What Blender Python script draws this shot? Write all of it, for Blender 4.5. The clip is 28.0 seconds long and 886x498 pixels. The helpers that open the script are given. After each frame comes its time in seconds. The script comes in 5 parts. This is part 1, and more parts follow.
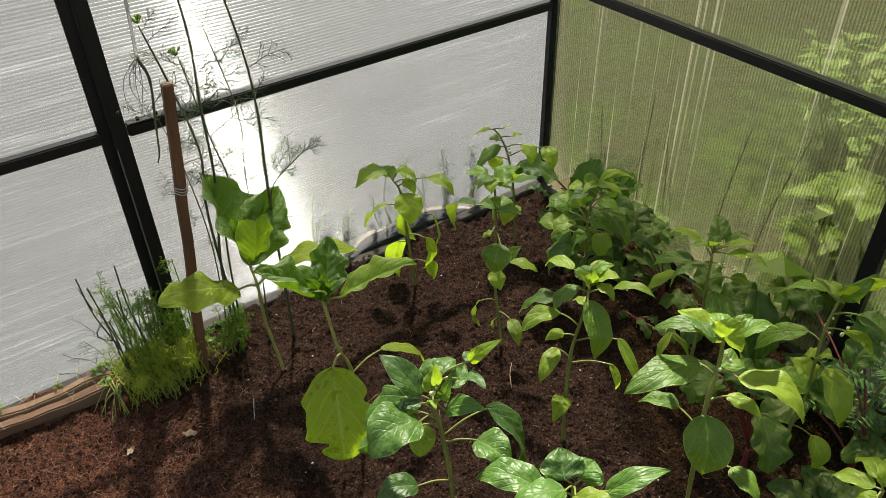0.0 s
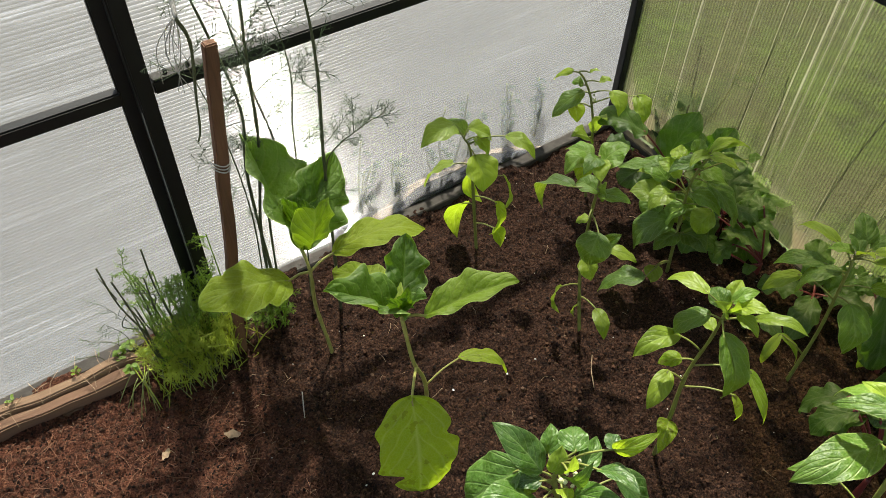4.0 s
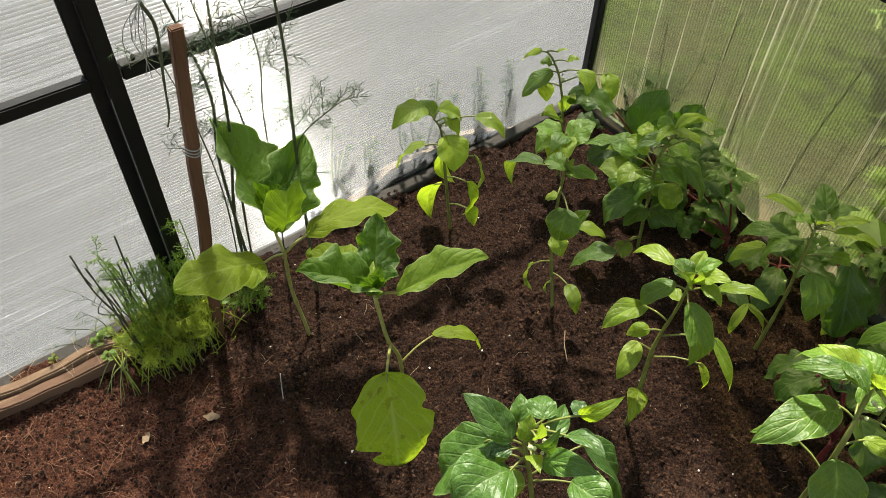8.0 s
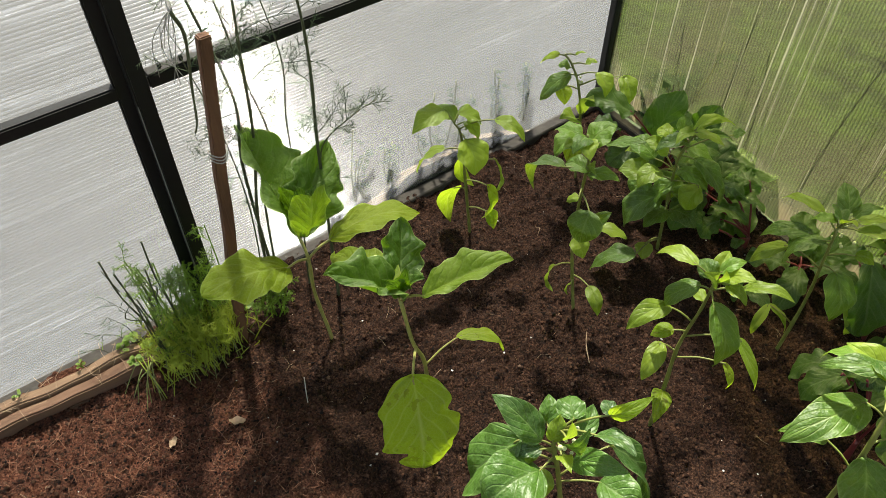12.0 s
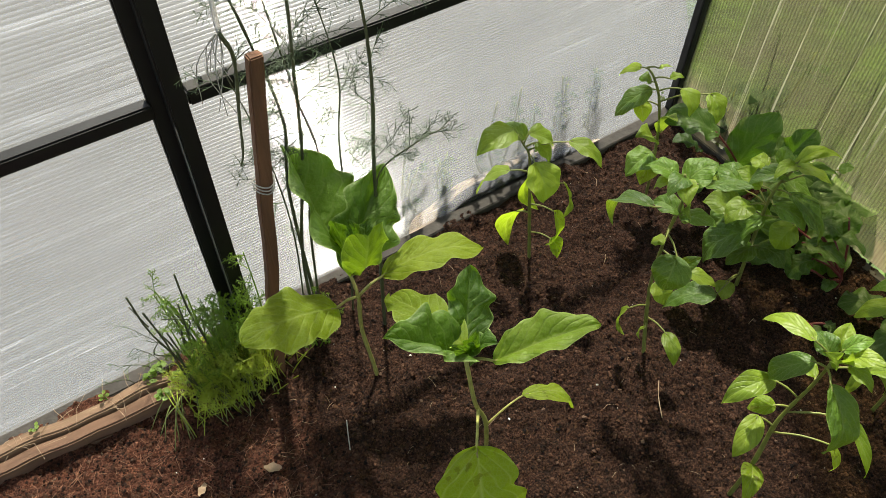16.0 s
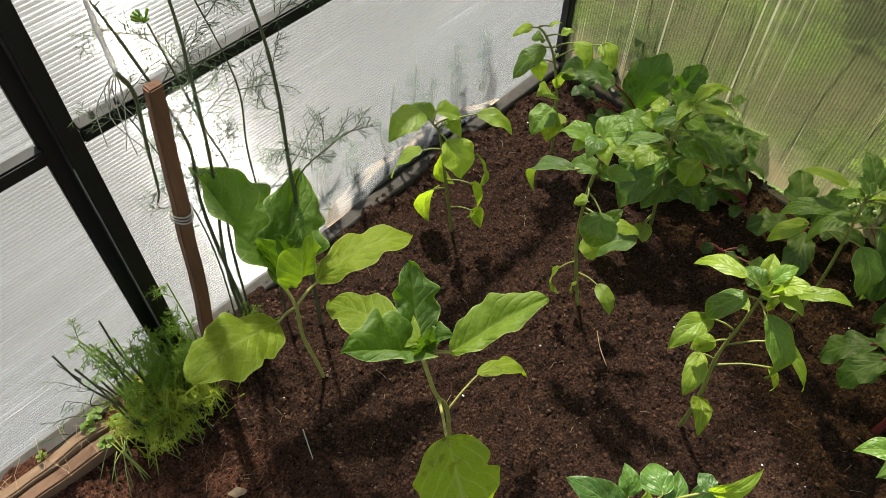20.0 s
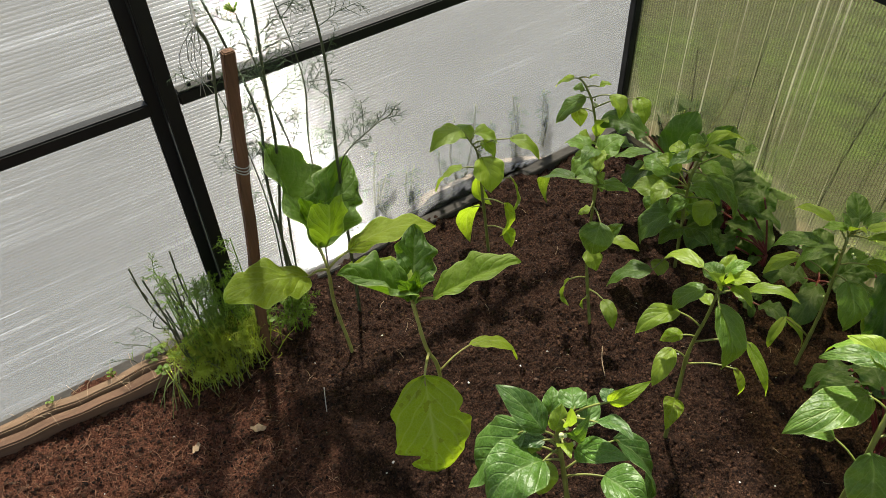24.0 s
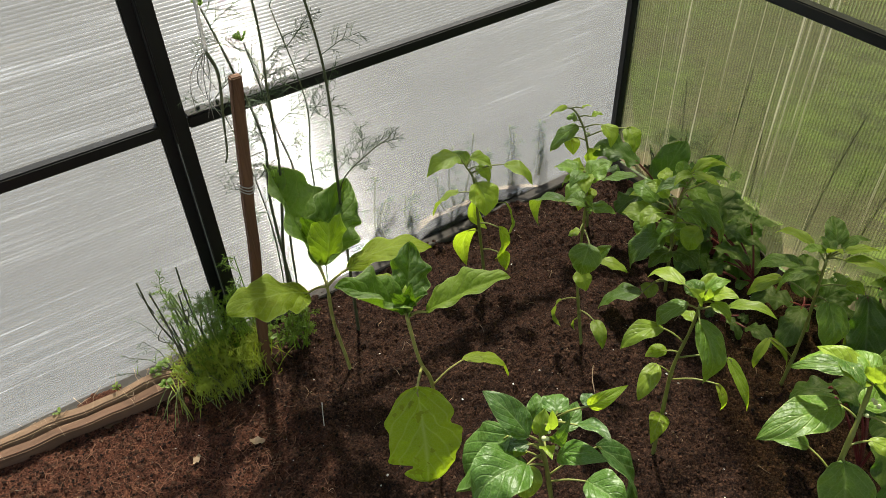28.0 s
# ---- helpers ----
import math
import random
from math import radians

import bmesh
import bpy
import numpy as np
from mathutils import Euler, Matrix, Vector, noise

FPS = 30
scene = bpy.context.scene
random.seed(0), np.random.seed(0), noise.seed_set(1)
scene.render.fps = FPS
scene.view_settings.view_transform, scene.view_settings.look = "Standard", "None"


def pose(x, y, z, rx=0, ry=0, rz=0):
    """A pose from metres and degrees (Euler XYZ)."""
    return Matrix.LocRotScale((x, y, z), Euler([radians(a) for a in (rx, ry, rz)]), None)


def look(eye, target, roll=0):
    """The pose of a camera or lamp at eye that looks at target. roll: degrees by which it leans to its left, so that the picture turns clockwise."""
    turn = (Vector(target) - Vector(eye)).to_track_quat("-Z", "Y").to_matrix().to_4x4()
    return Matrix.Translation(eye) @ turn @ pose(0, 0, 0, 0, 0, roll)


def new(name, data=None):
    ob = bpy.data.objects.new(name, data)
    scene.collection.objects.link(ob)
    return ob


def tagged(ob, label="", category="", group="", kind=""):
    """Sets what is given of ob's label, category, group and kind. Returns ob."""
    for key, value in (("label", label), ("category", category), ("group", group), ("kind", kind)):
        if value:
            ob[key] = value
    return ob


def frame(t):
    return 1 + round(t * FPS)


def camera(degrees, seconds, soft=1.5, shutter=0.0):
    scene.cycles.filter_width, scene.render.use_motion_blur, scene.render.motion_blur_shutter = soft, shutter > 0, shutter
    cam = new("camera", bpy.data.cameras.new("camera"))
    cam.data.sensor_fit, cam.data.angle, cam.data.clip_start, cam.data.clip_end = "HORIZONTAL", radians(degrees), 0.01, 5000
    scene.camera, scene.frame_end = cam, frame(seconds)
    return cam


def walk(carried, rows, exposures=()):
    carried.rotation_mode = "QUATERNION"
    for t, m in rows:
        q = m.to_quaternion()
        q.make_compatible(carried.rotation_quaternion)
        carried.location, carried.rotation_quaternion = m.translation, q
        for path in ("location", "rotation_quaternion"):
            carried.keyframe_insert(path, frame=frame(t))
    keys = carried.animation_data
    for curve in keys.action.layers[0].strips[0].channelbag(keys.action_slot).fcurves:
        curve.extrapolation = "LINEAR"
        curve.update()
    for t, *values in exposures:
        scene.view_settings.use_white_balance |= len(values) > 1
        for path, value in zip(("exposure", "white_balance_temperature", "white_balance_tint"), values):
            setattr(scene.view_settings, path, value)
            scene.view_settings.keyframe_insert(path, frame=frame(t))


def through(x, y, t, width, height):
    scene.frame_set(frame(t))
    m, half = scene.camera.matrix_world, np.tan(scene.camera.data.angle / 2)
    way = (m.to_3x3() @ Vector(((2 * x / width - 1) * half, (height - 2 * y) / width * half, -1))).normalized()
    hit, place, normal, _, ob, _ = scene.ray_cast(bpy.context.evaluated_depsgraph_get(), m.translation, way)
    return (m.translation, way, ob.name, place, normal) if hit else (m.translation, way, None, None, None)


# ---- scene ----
cam = camera(59.5, 28.0, soft=0.8)
PATH = [
    (0, (0.062, 0.177, 1.213), (0.96, 1.485, -0.005), -1.4),
    (0.5, (0.063, 0.176, 1.215), (0.961, 1.489, 0.003), -1.3),
    (1, (0.063, 0.178, 1.214), (0.963, 1.491, 0.003), -1.1),
    (1.5, (0.066, 0.19, 1.214), (0.952, 1.485, -0.026), -1.0),
    (2, (0.084, 0.255, 1.205), (0.902, 1.509, -0.121), -0.7),
    (2.5, (0.102, 0.375, 1.209), (0.885, 1.557, -0.201), 0.1),
    (3, (0.112, 0.484, 1.221), (0.899, 1.611, -0.232), 0.8),
    (3.5, (0.111, 0.549, 1.222), (0.904, 1.649, -0.248), 1.4),
    (5.5, (0.108, 0.534, 1.228), (0.892, 1.58, -0.286), 2.2),
    (6, (0.103, 0.525, 1.23), (0.89, 1.568, -0.284), 2.2),
    (6.5, (0.098, 0.519, 1.232), (0.891, 1.566, -0.276), 2.2),
    (7, (0.099, 0.519, 1.23), (0.901, 1.563, -0.275), 2.2),
    (7.5, (0.108, 0.518, 1.229), (0.916, 1.556, -0.277), 1.9),
    (8, (0.111, 0.521, 1.23), (0.923, 1.555, -0.278), 1.9),
    (8.5, (0.115, 0.52, 1.227), (0.923, 1.552, -0.284), 1.6),
    (9, (0.117, 0.521, 1.231), (0.92, 1.55, -0.284), 1.3),
    (9.5, (0.111, 0.524, 1.232), (0.908, 1.556, -0.285), 1.1),
    (10, (0.103, 0.524, 1.233), (0.9, 1.557, -0.283), 1.0),
    (10.5, (0.097, 0.524, 1.235), (0.897, 1.56, -0.277), 1.0),
    (11, (0.095, 0.519, 1.235), (0.9, 1.558, -0.273), 1.0),
    (11.5, (0.087, 0.527, 1.234), (0.9, 1.571, -0.265), 0.9),
    (12, (0.089, 0.528, 1.234), (0.886, 1.584, -0.266), 0.5),
    (12.5, (0.125, 0.505, 1.237), (0.854, 1.617, -0.258), -1.1),
    (14.5, (0.178, 0.439, 1.23), (0.815, 1.662, -0.218), -0.5),
    (15, (0.13, 0.531, 1.225), (0.784, 1.699, -0.261), -1.1),
    (15.5, (0.104, 0.604, 1.218), (0.832, 1.671, -0.308), 0.7),
    (16, (0.138, 0.715, 1.195), (0.856, 1.751, -0.358), 1.1),
    (16.5, (0.164, 0.806, 1.188), (0.807, 1.757, -0.45), 0.3),
    (17, (0.158, 0.904, 1.188), (0.827, 1.742, -0.501), -0.2),
    (17.5, (0.133, 0.977, 1.194), (0.91, 1.68, -0.51), -0.3),
    (18, (0.129, 0.989, 1.197), (0.974, 1.594, -0.511), 1.7),
    (18.5, (0.135, 0.992, 1.196), (1.014, 1.535, -0.517), 3.5),
    (19, (0.136, 0.987, 1.196), (1.021, 1.501, -0.522), 3.8),
    (19.5, (0.136, 0.917, 1.211), (0.991, 1.548, -0.483), 1.0),
    (20, (0.127, 0.784, 1.218), (0.991, 1.58, -0.401), 1.5),
    (20.5, (0.117, 0.691, 1.22), (0.928, 1.598, -0.368), 0.7),
    (22.5, (0.095, 0.559, 1.222), (0.892, 1.634, -0.264), -2.0),
    (23, (0.094, 0.509, 1.221), (0.865, 1.628, -0.246), -2.5),
    (23.5, (0.082, 0.47, 1.219), (0.845, 1.637, -0.214), -2.7),
    (24, (0.077, 0.442, 1.217), (0.849, 1.631, -0.193), -2.5),
    (24.5, (0.077, 0.426, 1.216), (0.854, 1.628, -0.181), -2.3),
    (25, (0.079, 0.418, 1.219), (0.867, 1.627, -0.165), -2.1),
    (25.5, (0.087, 0.403, 1.23), (0.872, 1.624, -0.146), -2.3),
    (26, (0.084, 0.397, 1.229), (0.869, 1.625, -0.141), -2.4),
    (26.5, (0.075, 0.391, 1.23), (0.862, 1.623, -0.135), -2.4),
    (27, (0.072, 0.383, 1.231), (0.861, 1.621, -0.128), -2.4),
    (27.5, (0.065, 0.379, 1.23), (0.859, 1.626, -0.117), -2.4),
    (28, (0.059, 0.379, 1.232), (0.857, 1.631, -0.109), -2.3),
]
walk(cam, [(t, look(eye, target, roll)) for t, eye, target, roll in PATH], ((0, 1.85, 7050, 9.5), (1.5, 1.85, 7050, 9.5), (3.5, 2.02, 7050, 9.5), (20.5, 2.08, 7050, 9.5), (23.5, 1.86, 7050, 9.5), (28, 1.86, 7050, 9.5)))

# ---- light ----
SUN_DIR = Vector((0.27, 0.48, 0.835)).normalized()
world = bpy.data.worlds.new("sky")
scene.world = world
world.use_nodes = True
wn = world.node_tree.nodes
sky = wn.new("ShaderNodeTexSky")
sky.sky_type, sky.sun_disc = "NISHITA", False
sky.sun_elevation = math.asin(SUN_DIR.z)
sky.sun_rotation = math.atan2(SUN_DIR.x, SUN_DIR.y)
world.node_tree.links.new(sky.outputs[0], wn["Background"].inputs[0])
wn["Background"].inputs[1].default_value = 0.052
sun = new("sun", bpy.data.lights.new("sun", "SUN"))
sun.data.energy, sun.data.angle, sun.data.color = 5.0, radians(2.2), (1.0, 0.965, 0.91)
sun.matrix_world = look(SUN_DIR * 30, (0, 0, 0))


# ---- materials ----
class Mat:
    """A node material under construction."""

    def __init__(self, name):
        self.m = bpy.data.materials.new(name)
        self.m.use_nodes = True
        self.t = self.m.node_tree
        self.t.nodes.clear()
        self.out = self.t.nodes.new("ShaderNodeOutputMaterial")

    def put(self, socket, value):
        if isinstance(value, bpy.types.NodeSocket):
            self.t.links.new(value, socket)
        elif isinstance(value, (tuple, list)) and len(value) == 3 and socket.type == "RGBA":
            socket.default_value = (*value, 1)
        else:
            socket.default_value = value

    def n(self, kind, out=0, inputs=None, **props):
        node = self.t.nodes.new("ShaderNode" + kind)
        for k, v in props.items():
            setattr(node, k, v)
        for k, v in (inputs or {}).items():
            self.put(node.inputs[k], v)
        return node.outputs[out]

    def math(self, op, a, b=0.0, c=None):
        inputs = {0: a, 1: b}
        if c is not None:
            inputs[2] = c
        return self.n("Math", 0, inputs, operation=op)

    def noise(self, vec, scale, detail=4.0, rough=0.6, out=0):
        return self.n("TexNoise", out, {"Vector": vec, "Scale": scale, "Detail": detail, "Roughness": rough})

    def ramp(self, fac, *stops):
        node = self.t.nodes.new("ShaderNodeValToRGB")
        self.put(node.inputs[0], fac)
        e = node.color_ramp.elements
        while len(e) < len(stops):
            e.new(0.5)
        for el, (pos, col) in zip(e, stops):
            el.position = pos
            el.color = (*col, 1) if isinstance(col, tuple) else (col, col, col, 1)
        return node.outputs[0]

    def mix(self, fac, a, b, blend="MIX"):
        node = self.t.nodes.new("ShaderNodeMix")
        node.data_type, node.blend_type = "RGBA", blend
        self.put(node.inputs[0], fac)
        self.put(node.inputs[6], a)
        self.put(node.inputs[7], b)
        return node.outputs[2]

    def shade(self, fac, a, b):
        return self.n("MixShader", 0, {0: fac, 1: a, 2: b})

    def coords(self, which="Object"):
        return self.n("TexCoord", which)

    def bump(self, height, strength=0.5, distance=0.01):
        return self.n("Bump", 0, {"Height": height, "Strength": strength, "Distance": distance})

    def done(self, shader):
        self.t.links.new(shader, self.out.inputs["Surface"])
        return self.m


def principled(name, color, rough=0.6, metal=0.0, grain=0.0, scale=60.0, bump=0.0, stretch=(1, 1, 1), spec=0.5):
    """A plain surface with grain and blotches at two scales."""
    k = Mat(name)
    v = k.n("Mapping", 0, {"Vector": k.coords(), "Scale": stretch})
    a, b = k.noise(v, scale), k.noise(v, scale * 0.13, 3)
    dark = tuple(c * (1 - grain) for c in color)
    lite = tuple(min(1, c * (1 + grain)) for c in color)
    col = k.mix(b, k.ramp(a, (0.3, dark), (0.75, lite)), color)
    inputs = {"Base Color": col, "Roughness": rough, "Metallic": metal, "Specular IOR Level": spec}
    if bump:
        inputs["Normal"] = k.bump(a, bump, 0.004)
    return k.done(k.n("BsdfPrincipled", 0, inputs))


def polycarbonate(name, axis, veil, clear, blur, tint, dirt, rib_depth=0.45, streak=(0.55, 0.8), glass=(0.93, 0.94, 0.92), lines=0.0, splash=False, scuffs=0.0):
    """Twin-wall sheet with flutes across the given axis: scattering walls, a clear share and a fluted, glossy share."""
    k = Mat(name)
    p = k.coords()
    xyz = k.t.nodes.new("ShaderNodeSeparateXYZ")
    k.put(xyz.inputs[0], p)
    along = xyz.outputs[axis]
    wob = k.math("MULTIPLY", k.noise(p, 3.0, 2), 0.002)
    phase = k.math("MULTIPLY", k.math("ADD", along, wob), 2 * math.pi / 0.0066)
    rib = k.math("MULTIPLY_ADD", k.math("SINE", phase), 0.5, 0.5)
    wall = k.math("POWER", rib, 3.0)
    stain = k.noise(k.n("Mapping", 0, {"Vector": p, "Scale": dirt}), 5.0, 6, 0.65)
    cloud = k.noise(p, 2.2, 4, 0.6)
    body = k.mix(k.math("MULTIPLY", wall, rib_depth), tint, tuple(c * 0.42 for c in tint))
    body = k.mix(k.ramp(stain, (streak[0], 0.0), (streak[1], 0.6)), body, (0.72, 0.66, 0.5))
    body = k.mix(k.ramp(cloud, (0.4, 0.0), (0.75, 0.22)), body, (0.45, 0.45, 0.43))
    if scuffs:
        # fine pale scratches and smears along the flutes
        fine = k.noise(k.n("Mapping", 0, {"Vector": p, "Scale": (3.2, 1, 170.0)}), 1.0, 4, 0.6)
        wide = k.noise(k.n("Mapping", 0, {"Vector": p, "Scale": (2.0, 1, 22.0)}), 1.0, 5, 0.65)
        body = k.mix(k.ramp(wide, (0.35, 0.4), (0.55, 0.0)), body, tuple(c * 0.6 for c in tint))
        patch = k.noise(k.n("Mapping", 0, {"Vector": p, "Scale": (3.0, 1, 7.0)}), 1.0, 3, 0.6)
        body = k.mix(k.math("MULTIPLY", k.ramp(fine, (0.52, 0.0), (0.74, 0.9 * scuffs)), k.ramp(patch, (0.42, 0.12), (0.66, 1.0))), body, tuple(min(1, c * 3.4) for c in tint))
    normal = k.bump(rib, 1.0, 0.0016)
    scatter = k.n("BsdfTranslucent", 0, {"Color": body})
    face = k.n("BsdfDiffuse", 0, {"Color": body})
    glass = k.mix(k.math("MULTIPLY", wall, lines), glass, tuple(c * 0.35 for c in glass))
    see = k.n("BsdfTransparent", 0, {"Color": glass})
    bent = k.n("BsdfRefraction", 0, {"Color": glass, "Roughness": blur, "IOR": 1.12, "Normal": normal})
    gloss = k.n("BsdfAnisotropic", 0, {"Color": (1, 1, 1), "Roughness": 0.25, "Normal": normal})
    share = k.math("MULTIPLY_ADD", k.ramp(stain, (streak[0], 0.0), (streak[1], 1.0)), 0.3, veil)
    if splash:
        # soil splashed up against the foot of the sheet
        low = k.math("ADD", xyz.outputs[2], k.math("MULTIPLY", k.math("SUBTRACT", k.noise(p, 16, 5, 0.7), 0.5), 0.22))
        mud = k.n("MapRange", 0, {"Value": low, "From Min": -0.01, "From Max": 0.13, "To Min": 0.62, "To Max": 0.0})
        share = k.math("ADD", share, mud)
        soiled = k.mix(k.math("MULTIPLY", mud, 1.5), body, (0.30, 0.225, 0.135))
        k.put(scatter.node.inputs["Color"], soiled)
        k.put(face.node.inputs["Color"], soiled)
    open_part = k.shade(clear, bent, see)
    body_part = k.shade(0.22, scatter, face)
    skin = k.n("Fresnel", 0, {"IOR": 1.5}) if splash else 0.05
    return k.done(k.shade(skin, k.shade(share, open_part, body_part), gloss))


def leaf_material(name, dark, lite, vein, through, gloss=0.42, quilt=0.5, rim=0.0, spec=0.6, laterals=7.0, relief=0.8, share=0.5, lines=0.42, spots=0.0):
    """Blade with midrib and side veins, glossy above and letting light through."""
    k = Mat(name)
    uv = k.t.nodes.new("ShaderNodeSeparateXYZ")
    k.put(uv.inputs[0], k.n("UVMap", 0, uv_map="blade"))
    u, v = uv.outputs[0], uv.outputs[1]
    side = k.math("ABSOLUTE", k.math("SUBTRACT", u, 0.5))
    mid = k.ramp(side, (0.0, 1.0), (0.04, 0.0))
    slant = k.math("SUBTRACT", k.math("MULTIPLY", v, laterals), k.math("MULTIPLY", side, 5.0))
    saw = k.math("ABSOLUTE", k.math("SUBTRACT", k.math("FRACT", slant), 0.5))
    lateral = k.ramp(saw, (0.0, 1.0), (0.12, 0.0))
    veins = k.math("MAXIMUM", mid, k.math("MULTIPLY", lateral, 0.7))
    p = k.coords()
    grain, blot, blister = k.noise(p, 220, 3), k.noise(p, 22, 4), k.noise(p, 75, 3, 0.5)
    rnd = k.n("ObjectInfo", "Random")
    tone = k.math("MULTIPLY_ADD", rnd, 0.8, k.math("MULTIPLY_ADD", blot, 0.8, -0.2))
    col = k.ramp(tone, (0.25, dark), (0.8, lite))
    col = k.mix(k.math("MULTIPLY", grain, 0.25), col, tuple(c * 0.55 for c in dark))
    net = k.n("TexVoronoi", "Distance", {"Vector": p, "Scale": 190.0}, feature="DISTANCE_TO_EDGE")
    col = k.mix(k.ramp(net, (0.0, 0.22), (0.12, 0.0)), col, vein)
    col = k.mix(k.math("MULTIPLY", veins, lines), col, vein)
    if spots:
        # small dead specks and chewed marks
        speck = k.math("MULTIPLY", k.ramp(k.noise(p, 95, 2, 0.4), (0.62, 0.0), (0.65, spots)), k.ramp(k.noise(p, 16, 2), (0.46, 0.0), (0.54, 1.0)))
        col = k.mix(speck, col, (0.055, 0.032, 0.012))
    if rim:
        col = k.mix(k.ramp(side, (0.46, 0.0), (0.49, rim)), col, tuple(min(1, c * 1.5) for c in vein))
    height = k.math("ADD", k.math("MULTIPLY", saw, quilt * 0.13), k.math("ADD", k.math("MULTIPLY_ADD", blister, 0.9, k.math("MULTIPLY", blot, 0.5)), k.math("MULTIPLY", veins, -0.18)))
    normal = k.bump(height, relief, 0.006)
    top = k.n("BsdfPrincipled", 0, {"Base Color": col, "Roughness": gloss, "Specular IOR Level": spec, "Normal": normal})
    back = k.n("BsdfTranslucent", 0, {"Color": k.mix(0.5, k.mix(0.6, col, through, "MIX"), through), "Normal": normal})
    return k.done(k.shade(share, top, back))


M_frame = principled("black_painted_steel", (0.007, 0.0073, 0.0075), 0.5, 0.0, 0.35, 40, 0.15, spec=0.35)
M_stake = principled("weathered_stake_wood", (0.15, 0.070, 0.034), 0.85, 0, 0.7, 70, 0.7, (1, 1, 0.06))
M_rail = principled("soiled_grey_rail", (0.050, 0.044, 0.037), 0.85, 0, 0.6, 70, 0.5)
# pale colour standing in for the highlight along the posts' bevelled edge
M_edge_light = principled("post_edge_highlight", (0.20, 0.20, 0.19), 0.6, 0, 0.5, 120)
M_pale_board = principled("pale_splintered_board", (0.23, 0.145, 0.088), 0.9, 0, 0.7, 60, 0.9, (0.05, 1, 1))
M_board = principled("grey_weathered_board", (0.165, 0.092, 0.055), 0.9, 0, 0.55, 60, 0.7, (0.05, 1, 1))
M_rope = principled("grey_twine", (0.42, 0.40, 0.36), 0.9, 0, 0.4, 300, 0.5)
M_stem = principled("green_stem", (0.17, 0.19, 0.04), 0.55, 0, 0.35, 90, 0.2)
M_egg_stem = principled("purple_green_stem", (0.32, 0.31, 0.085), 0.65, 0, 0.4, 80, 0.2)
M_red_stem = principled("red_beet_stem", (0.14, 0.022, 0.022), 0.45, 0, 0.35, 80, 0.1)
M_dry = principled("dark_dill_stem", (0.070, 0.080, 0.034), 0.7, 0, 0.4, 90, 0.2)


def thread_material(name, color, through):
    k = Mat(name)
    a = k.noise(k.coords(), 30, 3)
    col = k.ramp(a, (0.3, tuple(c * 0.6 for c in color)), (0.7, color))
    return k.done(k.shade(0.4, k.n("BsdfPrincipled", 0, {"Base Color": col, "Roughness": 0.55}), k.n("BsdfTranslucent", 0, {"Color": through})))


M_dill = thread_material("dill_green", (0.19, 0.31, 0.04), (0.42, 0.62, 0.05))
# yellower copy for sunlit low fronds, the sunlight put into the colour
M_dill_lit = thread_material("dill_sunlit_green", (0.46, 0.55, 0.08), (0.80, 0.88, 0.12))
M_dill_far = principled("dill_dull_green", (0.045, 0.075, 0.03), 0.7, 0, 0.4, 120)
M_needle = principled("red_brown_needles", (0.24, 0.115, 0.065), 0.9, 0, 0.4, 100)
M_straw = principled("dry_straw", (0.34, 0.24, 0.15), 0.85, 0, 0.35, 100)
M_pale_stem = principled("pale_seedling_stem", (0.24, 0.28, 0.08), 0.6, 0, 0.3, 120)
M_seedling = thread_material("seedling_leaf", (0.20, 0.33, 0.06), (0.42, 0.60, 0.06))
M_fern = principled("ferny_leaf", (0.06, 0.15, 0.035), 0.55, 0, 0.35, 120)
M_bud = principled("cream_bud", (0.55, 0.58, 0.30), 0.5, 0, 0.2, 200)
M_perlite = principled("white_perlite", (0.62, 0.60, 0.56), 0.85, 0, 0.2, 300)
def clear_material():
    k = Mat("clear_skin")
    return k.done(k.n("BsdfTransparent", 0, {"Color": (0.98, 0.985, 0.98)}))


def slat_material():
    """The cross walls inside the twin-wall sheet: clear, glossy plastic."""
    k = Mat("clear_plastic_web")
    see = k.n("BsdfTransparent", 0, {"Color": (0.95, 0.95, 0.95)})
    milk = k.shade(0.5, k.n("BsdfTranslucent", 0, {"Color": (0.27, 0.285, 0.30)}), k.n("BsdfDiffuse", 0, {"Color": (0.25, 0.265, 0.28)}))
    gloss = k.n("BsdfAnisotropic", 0, {"Color": (0.9, 0.9, 0.9), "Roughness": 0.10})
    return k.done(k.shade(0.28, k.shade(0.78, milk, see), gloss))


M_clear, M_web = clear_material(), slat_material()
M_poly_a = polycarbonate("poly_side", 2, 0.36, 0.9, 0.16, (0.243, 0.255, 0.275), (0.35, 1, 6.0), 0.5, (0.64, 0.9), scuffs=1.0)
M_poly_roof = polycarbonate("poly_roof", 2, 0.20, 0.92, 0.16, (0.40, 0.38, 0.32), (1, 1, 1), 0.1)
M_poly_b = polycarbonate("poly_end", 1, 0.10, 0.55, 0.15, (0.42, 0.41, 0.23), (1, 15.0, 0.12), 0.8, (0.57, 0.64), (0.545, 0.53, 0.335), 0.7, True)
M_pepper = leaf_material("pepper_leaf", (0.024, 0.080, 0.006), (0.118, 0.240, 0.020), (0.30, 0.38, 0.12), (0.42, 0.60, 0.03), 0.49, 0.6, 0.25, 0.5, 5.0, 0.75, 0.36)
# pepper leaf dimmed in its colour for the view angle on the near plants
M_deep = leaf_material("dimmed_pepper_leaf", (0.014, 0.060, 0.006), (0.068, 0.165, 0.017), (0.24, 0.33, 0.13), (0.24, 0.45, 0.02), 0.45, 0.6, 0.25, 0.6, 5.0, 0.75, 0.28)
